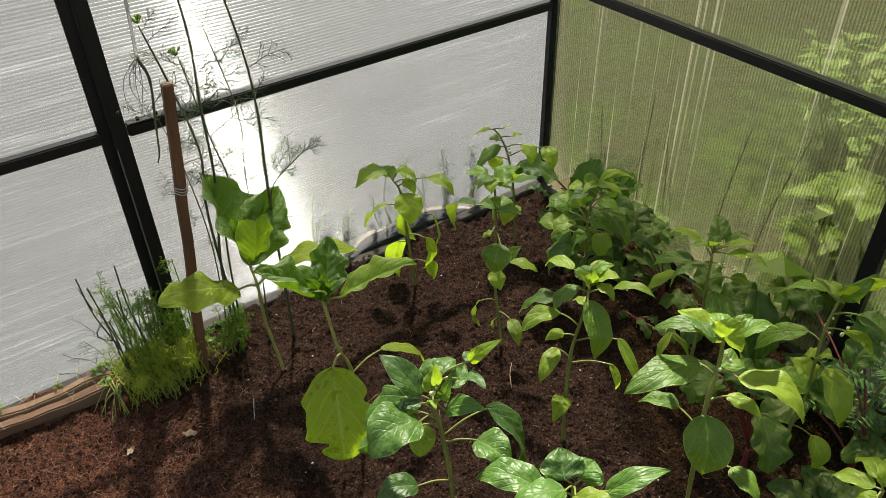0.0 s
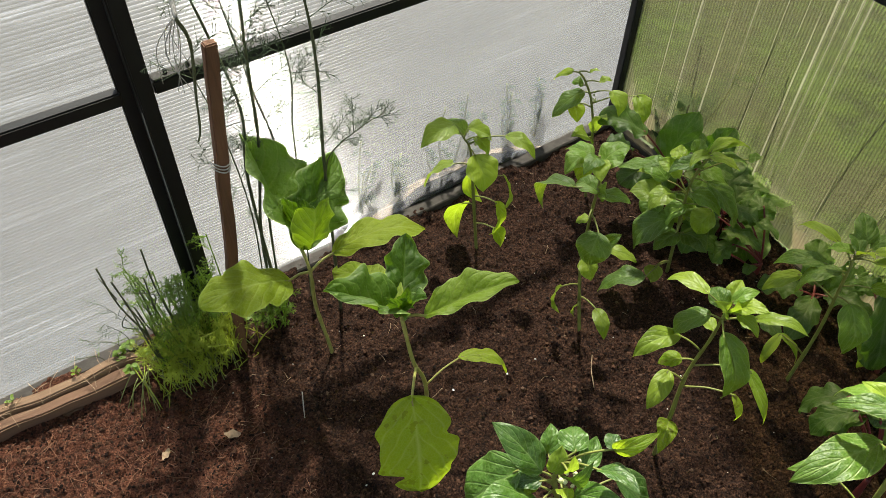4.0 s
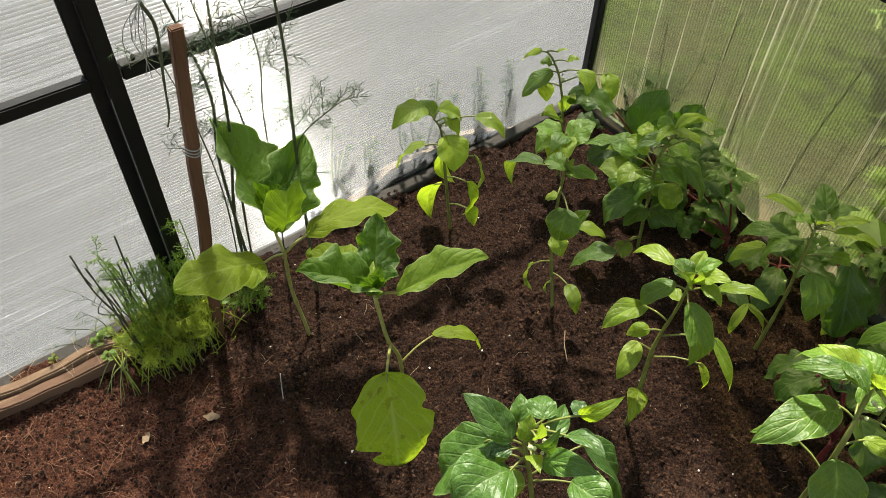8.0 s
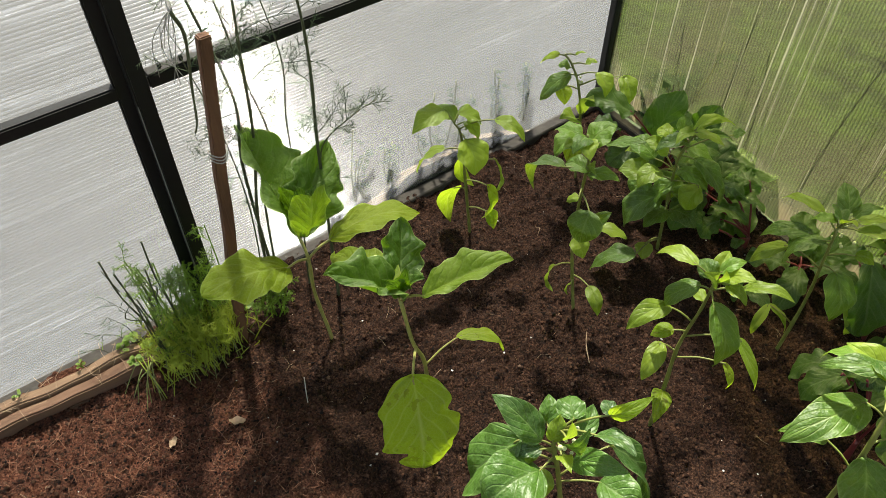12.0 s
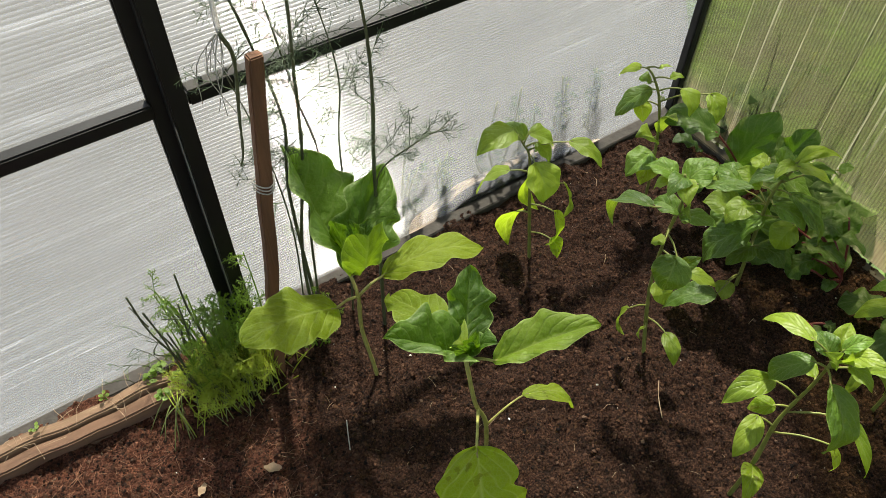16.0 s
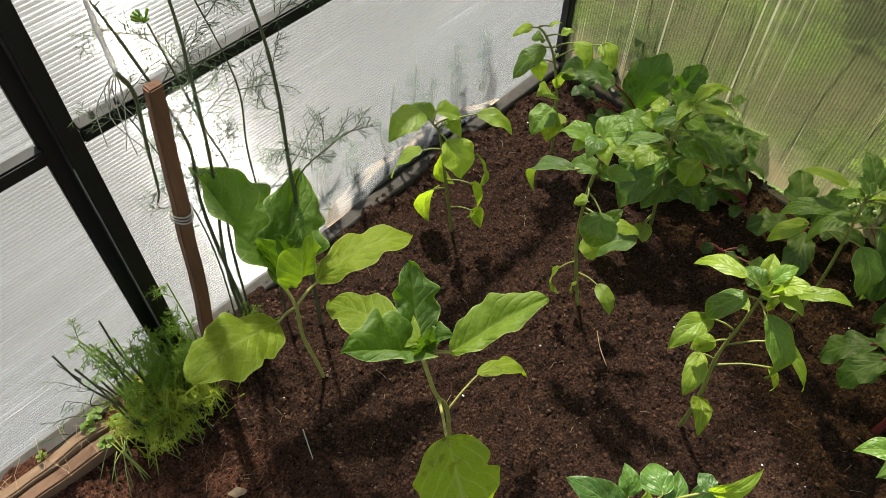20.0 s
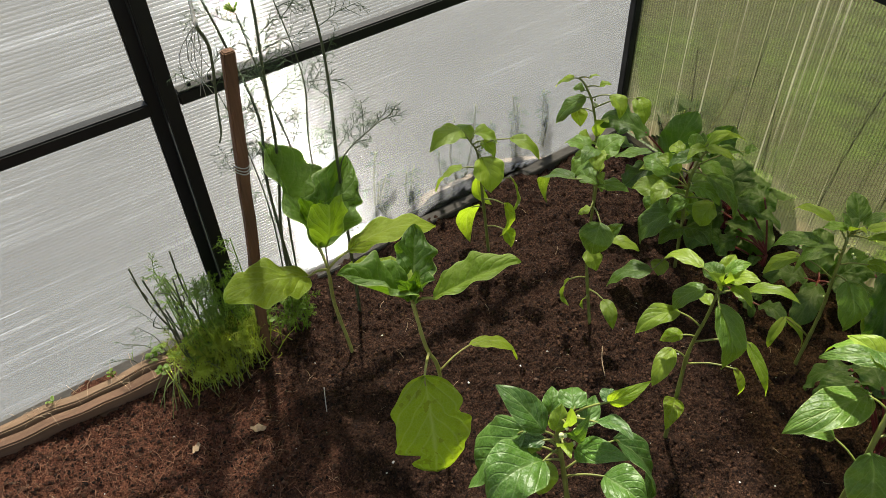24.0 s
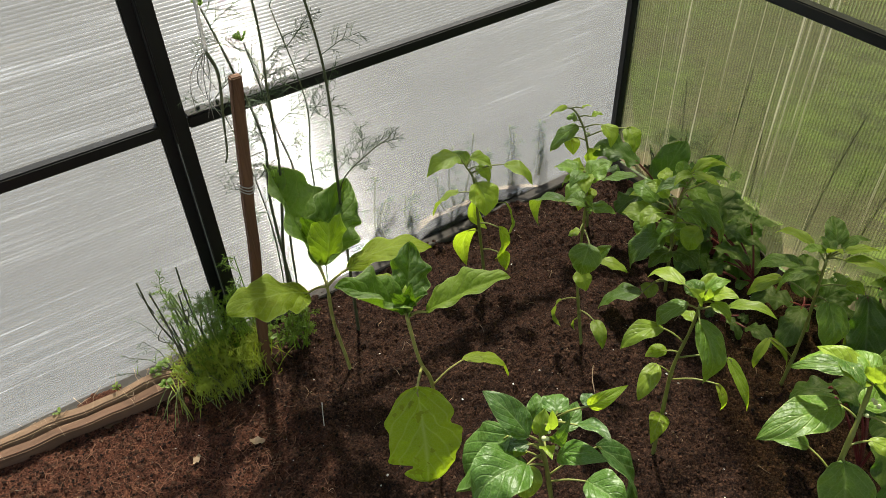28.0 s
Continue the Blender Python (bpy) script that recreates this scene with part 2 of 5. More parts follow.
# young leaf colour, also given to sunlit leaves to paint them brighter
M_lime = leaf_material("young_and_sunlit_pepper_leaf", (0.16, 0.25, 0.016), (0.27, 0.38, 0.03), (0.32, 0.42, 0.12), (0.42, 0.60, 0.04), 0.46, 0.6, 0.2, 0.55, 5.0, 0.6)
M_yellow = leaf_material("yellowing_leaf", (0.13, 0.25, 0.012), (0.28, 0.40, 0.02), (0.55, 0.60, 0.24), (0.56, 0.78, 0.03), 0.55, 0.7, 0.0, 0.4, 5.0, 0.8, 0.62, 0.65, 0.9)
M_egg = leaf_material("aubergine_leaf", (0.034, 0.095, 0.008), (0.085, 0.175, 0.016), (0.22, 0.30, 0.09), (0.19, 0.37, 0.008), 0.55, 0.9, 0.7, 0.5, 7.0, 0.8, 0.42)
M_egg_lime = leaf_material("old_aubergine_leaf", (0.105, 0.195, 0.012), (0.21, 0.33, 0.025), (0.36, 0.44, 0.15), (0.31, 0.50, 0.012), 0.55, 0.9, 0.4, 0.5)
M_egg_pale = leaf_material("pale_aubergine_leaf", (0.15, 0.235, 0.014), (0.27, 0.36, 0.026), (0.42, 0.50, 0.16), (0.56, 0.74, 0.02), 0.6, 0.9, 0.3, 0.25)
M_beet = leaf_material("beet_leaf", (0.030, 0.072, 0.011), (0.085, 0.155, 0.026), (0.25, 0.32, 0.13), (0.16, 0.36, 0.02), 0.5, 0.7, 0.0, 0.5, 5.0, 0.5)


def soil_material():
    k = Mat("dark_garden_soil")
    p = k.coords()
    xyz = k.t.nodes.new("ShaderNodeSeparateXYZ")
    k.put(xyz.inputs[0], p)
    fine, mid, big = k.noise(p, 260, 5, 0.7), k.noise(p, 48, 5, 0.65), k.noise(p, 5, 3)
    wet = k.ramp(fine, (0.36, (0.002, 0.0011, 0.0007)), (0.53, (0.049, 0.0222, 0.0124)), (0.70, (0.17, 0.088, 0.054)))
    dry = k.ramp(fine, (0.32, (0.016, 0.006, 0.004)), (0.5, (0.15, 0.054, 0.031)), (0.70, (0.36, 0.17, 0.10)))
    # the trodden, dry, reddish side of the bed
    edge = k.math("ADD", xyz.outputs[0], k.math("MULTIPLY", k.math("SUBTRACT", big, 0.5), 0.35))
    edge = k.math("SUBTRACT", edge, k.math("MULTIPLY", k.math("SUBTRACT", 1.4, xyz.outputs[1]), 0.12))
    fac = k.n("MapRange", 0, {"Value": edge, "From Min": 0.14, "From Max": 0.30, "To Min": 1.0, "To Max": 0.06})
    col = k.mix(fac, wet, dry)
    col = k.mix(k.ramp(mid, (0.35, 0.55), (0.6, 0.0)), col, (0.006, 0.004, 0.003))
    normal = k.bump(k.math("ADD", fine, k.math("MULTIPLY", mid, 1.5)), 1.0, 0.012)
    return k.done(k.n("BsdfPrincipled", 0, {"Base Color": col, "Roughness": 0.95, "Specular IOR Level": 0.2, "Normal": normal}))


def grass_material():
    k = Mat("lawn_and_earth")
    p = k.coords()
    a, b, c = k.noise(p, 2.6, 5, 0.65), k.noise(p, 14, 5, 0.7), k.noise(p, 0.35, 3)
    green = k.ramp(b, (0.36, (0.004, 0.010, 0.0012)), (0.60, (0.043, 0.084, 0.008)))
    earth = k.ramp(b, (0.25, (0.012, 0.011, 0.007)), (0.7, (0.042, 0.039, 0.026)))
    col = k.mix(k.ramp(a, (0.46, 0.0), (0.56, 0.85)), green, earth)
    col = k.mix(k.ramp(c, (0.4, 0.0), (0.7, 0.5)), col, (0.026, 0.046, 0.006))
    # darker farther out: tree shade put into the lawn's colour
    xyz = k.t.nodes.new("ShaderNodeSeparateXYZ")
    k.put(xyz.inputs[0], p)
    far = k.n("MapRange", 0, {"Value": k.math("MULTIPLY_ADD", a, 1.2, xyz.outputs[0]), "From Min": 2.6, "From Max": 3.8, "To Min": 0.0, "To Max": 0.65})
    col = k.mix(far, col, (0.015, 0.019, 0.006))
    return k.done(k.n("BsdfPrincipled", 0, {"Base Color": col, "Roughness": 0.9, "Normal": k.bump(b, 0.8, 0.05)}))


def crumb_material():
    k = Mat("soil_crumb")
    r = k.n("NewGeometry", "Random Per Island")
    col = k.ramp(r, (0.0, (0.005, 0.0028, 0.002)), (0.6, (0.043, 0.0198, 0.0114)), (0.97, (0.090, 0.045, 0.027)), (1.0, (0.12, 0.075, 0.052)))
    return k.done(k.n("BsdfPrincipled", 0, {"Base Color": col, "Roughness": 0.95, "Specular IOR Level": 0.2}))


M_soil, M_lawn, M_crumb = soil_material(), grass_material(), crumb_material()


# ---- mesh helpers ----
def mesh(name, verts, faces, material, smooth=False):
    me = bpy.data.meshes.new(name)
    me.from_pydata([tuple(v) for v in verts], [], faces)
    me.materials.append(material)
    if smooth:
        me.shade_smooth()
    return me


def holder(name, at, label, category, group="", kind=""):
    ob = new(name)
    ob.location = at
    return tagged(ob, label, category, group, kind)


def part_of(name, me, parent, label=""):
    """One mesh under a thing; its vertices are in the thing's own space."""
    ob = new(name, me)
    ob.parent = parent
    if label:
        tagged(ob, label)
    return ob


def box_mesh(name, lo, hi, material, bevel=0.0, wobble=0.0, cuts=0):
    bm = bmesh.new()
    bmesh.ops.create_cube(bm, size=1.0)
    lo, hi = Vector(lo), Vector(hi)
    for v in bm.verts:
        v.co = Vector([(lo[i] + hi[i]) / 2 + v.co[i] * (hi[i] - lo[i]) for i in range(3)])
    if cuts:
        long = max(range(3), key=lambda i: hi[i] - lo[i])
        edges = [e for e in bm.edges if abs((e.verts[0].co - e.verts[1].co)[long]) > 1e-5]
        bmesh.ops.subdivide_edges(bm, edges=edges, cuts=cuts)
    if bevel:
        bmesh.ops.bevel(bm, geom=[e for e in bm.edges if e.calc_face_angle(0) > 0.5], offset=bevel, segments=2, affect="EDGES")
    if wobble:
        for v in bm.verts:
            v.co += wobble * Vector(noise.noise_vector(v.co * 14))
    me = bpy.data.meshes.new(name)
    bm.to_mesh(me)
    bm.free()
    me.materials.append(material)
    return me


def smooth_line(points, steps):
    """A rounded line through a few points."""
    pts = [Vector(p) for p in points]
    pts = [pts[0] * 2 - pts[1]] + pts + [pts[-1] * 2 - pts[-2]]
    out = []
    for a, b, c, d in zip(pts, pts[1:], pts[2:], pts[3:]):
        for i in range(steps):
            t = i / steps
            out.append(0.5 * (2 * b + (c - a) * t + (2 * a - 5 * b + 4 * c - d) * t * t + (3 * b - a - 3 * c + d) * t ** 3))
    return out + [pts[-2]]


def tube_data(points, r0, r1, sides=7, steps=4, knobs=0.0):
    line = smooth_line(points, steps) if steps > 1 else [Vector(p) for p in points]
    verts, faces = [], []
    for i, c in enumerate(line):
        t = (line[min(i + 1, len(line) - 1)] - line[max(i - 1, 0)]).normalized()
        x = t.cross(Vector((0.3, 0.9, 0.2))).normalized()
        y = t.cross(x)
        f = i / max(1, len(line) - 1)
        r = r0 + (r1 - r0) * f
        r *= 1 + knobs * noise.noise(c * 60)
        for s in range(sides):
            a = 2 * math.pi * s / sides
            verts.append(c + r * (math.cos(a) * x + math.sin(a) * y))
    for i in range(len(line) - 1):
        for s in range(sides):
            q = (s + 1) % sides
            faces.append((i * sides + s, i * sides + q, (i + 1) * sides + q, (i + 1) * sides + s))
    faces.append(tuple(range(sides))[::-1])
    faces.append(tuple((len(line) - 1) * sides + s for s in range(sides)))
    return verts, faces


def tube(name, points, r0, r1, material, sides=7, steps=4, knobs=0.0):
    return mesh(name, *tube_data(points, r0, r1, sides, steps, knobs), material, True)


def join(chunks):
    verts, faces = [], []
    for v, f in chunks:
        n = len(verts)
        verts += v
        faces += [tuple(i + n for i in face) for face in f]
    return verts, faces


# ---- the ground and the bed ----
WALL_A, WALL_B, GROUND = 1.575, 1.368, -0.06
lawn = mesh("ground", *(lambda g: ([(x, y, GROUND) for y in g for x in g], [(j * len(g) + i, j * len(g) + i + 1, (j + 1) * len(g) + i + 1, (j + 1) * len(g) + i) for j in range(len(g) - 1) for i in range(len(g) - 1)]))([-900, -60, -15, -6, -2, 0, 2, 4, 6, 9, 15, 60, 900]), M_lawn)
# added ground sheet; its tone sets how bright the side wall looks
M_backing = principled("backing_ground", (0.050, 0.050, 0.046), 0.95, 0, 0.12, 20)
tagged(new("path", mesh("path", [(-30, 1.60, GROUND + 0.006), (1.5, 1.60, GROUND + 0.006), (10.5, 11.5, GROUND + 0.006), (-30, 11.5, GROUND + 0.006)], [(0, 1, 2, 3)], M_backing)), "added ground sheet that sets the brightness seen through the side wall", "path", kind="structure")
tagged(new("ground", lawn), "mown green lawn with bare patches outside the greenhouse", "ground", kind="structure")


def field(seed, n):
    return np.random.default_rng(seed).random((n, n))


def sample(grid, x, y):
    """Smooth value noise from a small random grid."""
    n = len(grid)
    ix, iy = np.floor(x).astype(int), np.floor(y).astype(int)
    fx, fy = x - ix, y - iy
    fx, fy = fx * fx * (3 - 2 * fx), fy * fy * (3 - 2 * fy)
    g = lambda a, b: grid[a % n, b % n]
    return (g(ix, iy) * (1 - fx) + g(ix + 1, iy) * fx) * (1 - fy) + (g(ix, iy + 1) * (1 - fx) + g(ix + 1, iy + 1) * fx) * fy


GRIDS = [field(s, 97) for s in range(5)]


def soil_height(x, y):
    x, y = np.asarray(x, float) + 5, np.asarray(y, float) + 5
    z = 0.030 * (sample(GRIDS[0], x * 5, y * 5) - 0.5)
    for k, (f, a) in enumerate(((17, 0.020), (41, 0.010), (83, 0.008), (140, 0.007), (235, 0.006))):
        c, d = math.cos(0.7 + k * 1.9), math.sin(0.7 + k * 1.9)
        z = z + a * (sample(GRIDS[(k + 1) % 5], (x * c - y * d) * f + 400, (x * d + y * c) * f + 400) - 0.5)
    return z


def soil_patch():
    xs = np.concatenate([np.arange(-1.7, -0.4, 0.03), np.arange(-0.4, WALL_B - 0.004, 0.0042)])
    ys = np.concatenate([np.arange(-1.6, 0.25, 0.03), np.arange(0.25, WALL_A - 0.012, 0.0042)])
    gx, gy = np.meshgrid(xs, ys)
    gz = soil_height(gx, gy)
    nx, ny = len(xs), len(ys)
    me = bpy.data.meshes.new("soil")
    idx = np.arange(nx * ny).reshape(ny, nx)
    quads = np.stack([idx[:-1, :-1], idx[:-1, 1:], idx[1:, 1:], idx[1:, :-1]], -1).reshape(-1, 4)
    me.vertices.add(nx * ny)
    me.vertices.foreach_set("co", np.stack([gx, gy, gz], -1).ravel())
    me.loops.add(quads.size)
    me.loops.foreach_set("vertex_index", quads.ravel())
    me.polygons.add(len(quads))
    me.polygons.foreach_set("loop_start", np.arange(0, quads.size, 4))
    me.update(calc_edges=True)
    me.shade_smooth()
    me.materials.append(M_soil)
    return me


tagged(new("soil_bed", soil_patch()), "dark crumbly garden soil, reddish and dry at one side", "soil", kind="structure")


# ---- the greenhouse shell ----
def shell_box(parent, name, lo, hi, bevel=0.0025, label=""):
    return part_of(name, box_mesh(name, lo, hi, M_frame, bevel), parent, label)


def sheet(name, lo, hi, material, face):
    """A twin-wall sheet: its inner face scatters, the other faces are clear."""
    me = box_mesh(name, lo, hi, material)
    me.materials.append(M_clear)
    for poly in me.polygons:
        poly.material_index = 0 if poly.normal.dot(Vector(face)) > 0.9 else 1
    return me


def panel(parent, lo, hi, material, face):
    return part_of("panel", sheet("panel", lo, hi, material, face), parent)


def webs(parent, x0, x1, z0, z1, step=0.0066):
    """The cross walls of one sheet, gently curved."""
    chunks = []
    z = z0 + step
    while z < z1 - 0.002:
        rim = [(WALL_A + 0.0045 + 0.0034 * i / 4, z + 0.00065 * (1 - (i / 2 - 1) ** 2)) for i in range(5)]
        v = [(x, y, h) for y, h in rim for x in (x0, x1)]
        chunks.append((v, [(2 * i, 2 * i + 1, 2 * i + 3, 2 * i + 2) for i in range(4)]))
        z += step
    part_of("sheet_webs", mesh("sheet_webs", *join(chunks), M_web, True), parent)


POST_X, BAR_A, BAR_B = (-1.86, -0.79, 0.286, WALL_B), 0.530, 0.591
wall_north = holder("wall_north", (0, 0, 0), "white translucent twin-wall polycarbonate side wall with black frame", "wall", kind="structure")
for x0, x1 in zip(POST_X, POST_X[1:]):
    panel(wall_north, (x0 + 0.002, WALL_A + 0.004, 0.006), (x1 - 0.002, WALL_A + 0.010, BAR_A), M_poly_a, (0, -1, 0))
    panel(wall_north, (x0 + 0.002, WALL_A + 0.004, BAR_A + 0.001), (x1 - 0.002, WALL_A + 0.010, 1.8), M_poly_a, (0, -1, 0))
    webs(wall_north, x0 + 0.003, x1 - 0.003, 0.006, BAR_A)
    webs(wall_north, x0 + 0.003, x1 - 0.003, BAR_A + 0.001, 1.36)
    e = 0.024 if x1 < 1 else 0.012
    shell_box(wall_north, "crossbar", (x0 + 0.024, WALL_A - 0.018, BAR_A - 0.019), (x1 - e, WALL_A + 0.003, BAR_A + 0.004))
    shell_box(wall_north, "top_rail", (x0 + 0.024, WALL_A - 0.018, 1.36), (x1 - e, WALL_A + 0.003, 1.385))
    part_of("foot_rail", box_mesh("foot_rail", (x0 + 0.024, WALL_A - 0.026, -0.03), (x1 - e, WALL_A + 0.002, 0.009), M_rail, 0.002, 0.0015, 30), wall_north, "soiled grey foot rail")
for x in POST_X[1:-1]:
    shell_box(wall_north, "post", (x - 0.0255, WALL_A - 0.010, -0.06), (x + 0.020, WALL_A + 0.003, 1.8))
    shell_box(wall_north, "post_web", (x - 0.006, WALL_A - 0.032, -0.06), (x + 0.020, WALL_A - 0.0105, 1.8))
    # the edge highlight, put on as a thin pale strip
    part_of("edge_strip", box_mesh("edge_strip", (x - 0.0074, WALL_A - 0.0330, -0.06), (x - 0.0056, WALL_A - 0.0318, BAR_A - 0.03), M_edge_light, 0.0, 0.0004, 40), wall_north, "pale strip painted as the lit edge of the post")
M_plate = principled("scuffed_zinc_plate", (0.035, 0.033, 0.029), 0.6, 0.2, 0.6, 90, 0.3, spec=0.3)
for x in POST_X[1:-1]:
    part_of("bracket", box_mesh("bracket", (x + 0.026, WALL_A - 0.017, BAR_A + 0.0042), (x + 0.105, WALL_A + 0.0025, BAR_A + 0.0062), M_plate, 0.0006), wall_north, "scuffed grey metal bracket")
    for dx in (0.048, 0.083):
        part_of("bolt", tube("bolt", [(x + dx, WALL_A - 0.008, BAR_A + 0.006), (x + dx, WALL_A - 0.008, BAR_A + 0.0125)], 0.0034, 0.0030, M_frame, 6, 1), wall_north)
wall_east = holder("wall_east", (0, 0, 0), "clear twin-wall polycarbonate end wall, streaked with dirt", "wall", kind="structure")
POST_Y = (WALL_A, 0.648, -0.35, -1.6)
for y1, y0 in zip(POST_Y, POST_Y[1:]):
    panel(wall_east, (WALL_B + 0.004, y0 + 0.002, 0.006), (WALL_B + 0.010, y1 - 0.002, BAR_B), M_poly_b, (-1, 0, 0))
    panel(wall_east, (WALL_B + 0.004, y0 + 0.002, BAR_B + 0.001), (WALL_B + 0.010, y1 - 0.002, 1.8), M_poly_b, (-1, 0, 0))
    shell_box(wall_east, "crossbar", (WALL_B - 0.02, y0 + 0.016, BAR_B - 0.02), (WALL_B + 0.003, y1 - 0.016, BAR_B + 0.004))
    part_of("foot_rail", box_mesh("foot_rail", (WALL_B - 0.026, y0 + 0.016, -0.03), (WALL_B - 0.004, y1 - 0.016, 0.008), M_rail, 0.002, 0.0015, 30), wall_east, "soiled grey foot rail")
shell_box(wall_east, "corner_post", (WALL_B - 0.012, WALL_A - 0.016, -0.06), (WALL_B + 0.016, WALL_A + 0.0035, 1.8))
for y in POST_Y[1:-1]:
    shell_box(wall_east, "post", (WALL_B - 0.022, y - 0.015, -0.06), (WALL_B + 0.003, y + 0.015, 1.8))
for nm, lo, hi, face in (("wall_west", (-1.878, -1.6, -0.05), (-1.868, 1.575, 1.8), (1, 0, 0)), ("wall_south", (-1.86, -1.62, -0.05), (1.36, -1.61, 1.8), (0, 1, 0)), ("ceiling", (-1.87, -1.62, 1.802), (1.39, 1.6, 1.812), (0, 0, -1))):
    tagged(new(nm, sheet(nm, lo, hi, M_poly_roof, face)), "translucent white polycarbonate sheet of the greenhouse", "ceiling" if nm == "ceiling" else "wall", kind="structure")

# boards along the foot of the side wall, askew to it
for lo, hi, wood, label in (
    ((-0.30, 0.002, -0.04), (0.350, 0.024, 0.001), M_board, "reddish-brown edging board half sunk in the soil"),
    ((-0.30, 0.000, 0.003), (0.345, 0.022, 0.033), M_board, "weathered grey-brown edging board lying on another"),
    ((-0.30, 0.027, -0.03), (0.270, 0.046, 0.040), M_pale_board, "splintered pale edging board at the wall's foot"),
):
    ob = tagged(new("edging_board", box_mesh("edging_board", lo, hi, wood, 0.003, 0.007, 40)), label, "board", "edging boards")
    ob.matrix_world = pose(-0.14, 1.494, 0, 0, 0, -3.6)

# stake with twine
LEAN = (0.110, -0.014)
stake = holder("garden_stake", (0.298, 1.444, 0), "weathered brown wooden stake tied with grey twine", "stake")
stake_pole = part_of("pole", box_mesh("pole", (-0.0094, -0.0075, -0.06), (0.0094, 0.0075, 0.650), M_stake, 0.0018, 0.0026, 24), stake)
stake_pole.data.transform(Matrix.Shear("XY", 4, LEAN))


# ---- plants ----
def soft(x, lo, hi):
    t = min(1.0, max(0.0, (x - lo) / (hi - lo)))
    return t * t * (3 - 2 * t)


def blade_shape(material, v, side, seed, ph=0.0):
    """Half width of a blade, 0 to 1, along its length."""
    if material in (M_egg, M_egg_lime, M_egg_pale) or (material is M_yellow and seed == "aub"):
        if material is M_egg:
            # pointed tip and two shallow, rounded lobes on each side
            w = 2.42 * v ** 0.58 * (1 - v) ** 0.72
            w *= 0.80 + 0.26 * math.exp(-((v - 0.34 - 0.03 * side) / 0.10) ** 2) + 0.24 * math.exp(-((v - 0.62 + 0.03 * side) / 0.075) ** 2)
            return w * (1 - 0.10 * math.exp(-((v - 0.49) / 0.05) ** 2) + 0.022 * math.sin(v * 37 + ph))
        w = 2.2 * v ** 0.55 * (1 - v) ** 0.62
        if material is M_yellow:
            w *= 1 - (0.55 * math.exp(-((v - 0.76) / 0.04) ** 2) if side > 0 else 0.30 * math.exp(-((v - 0.36) / 0.06) ** 2))
        return w * (1 + (0.085 * math.sin(v * (13 + 1.5 * side) + side * (0.9 + ph) + 0.7) + (0.03 if material is M_yellow else 0.05) * math.sin(v * 33 + side * 2 + ph)) * soft(v, 0.05, 0.3))
    if material is M_beet:
        w = 1.5 * v ** 0.5 * (1 - v) ** 0.5
        return min(1.0, w * 1.33) * (1 + 0.07 * math.sin(v * 21 + side * 2))
    return 2.44 * v ** 0.52 * (1 - v) ** 0.88


LEAVES = [0]


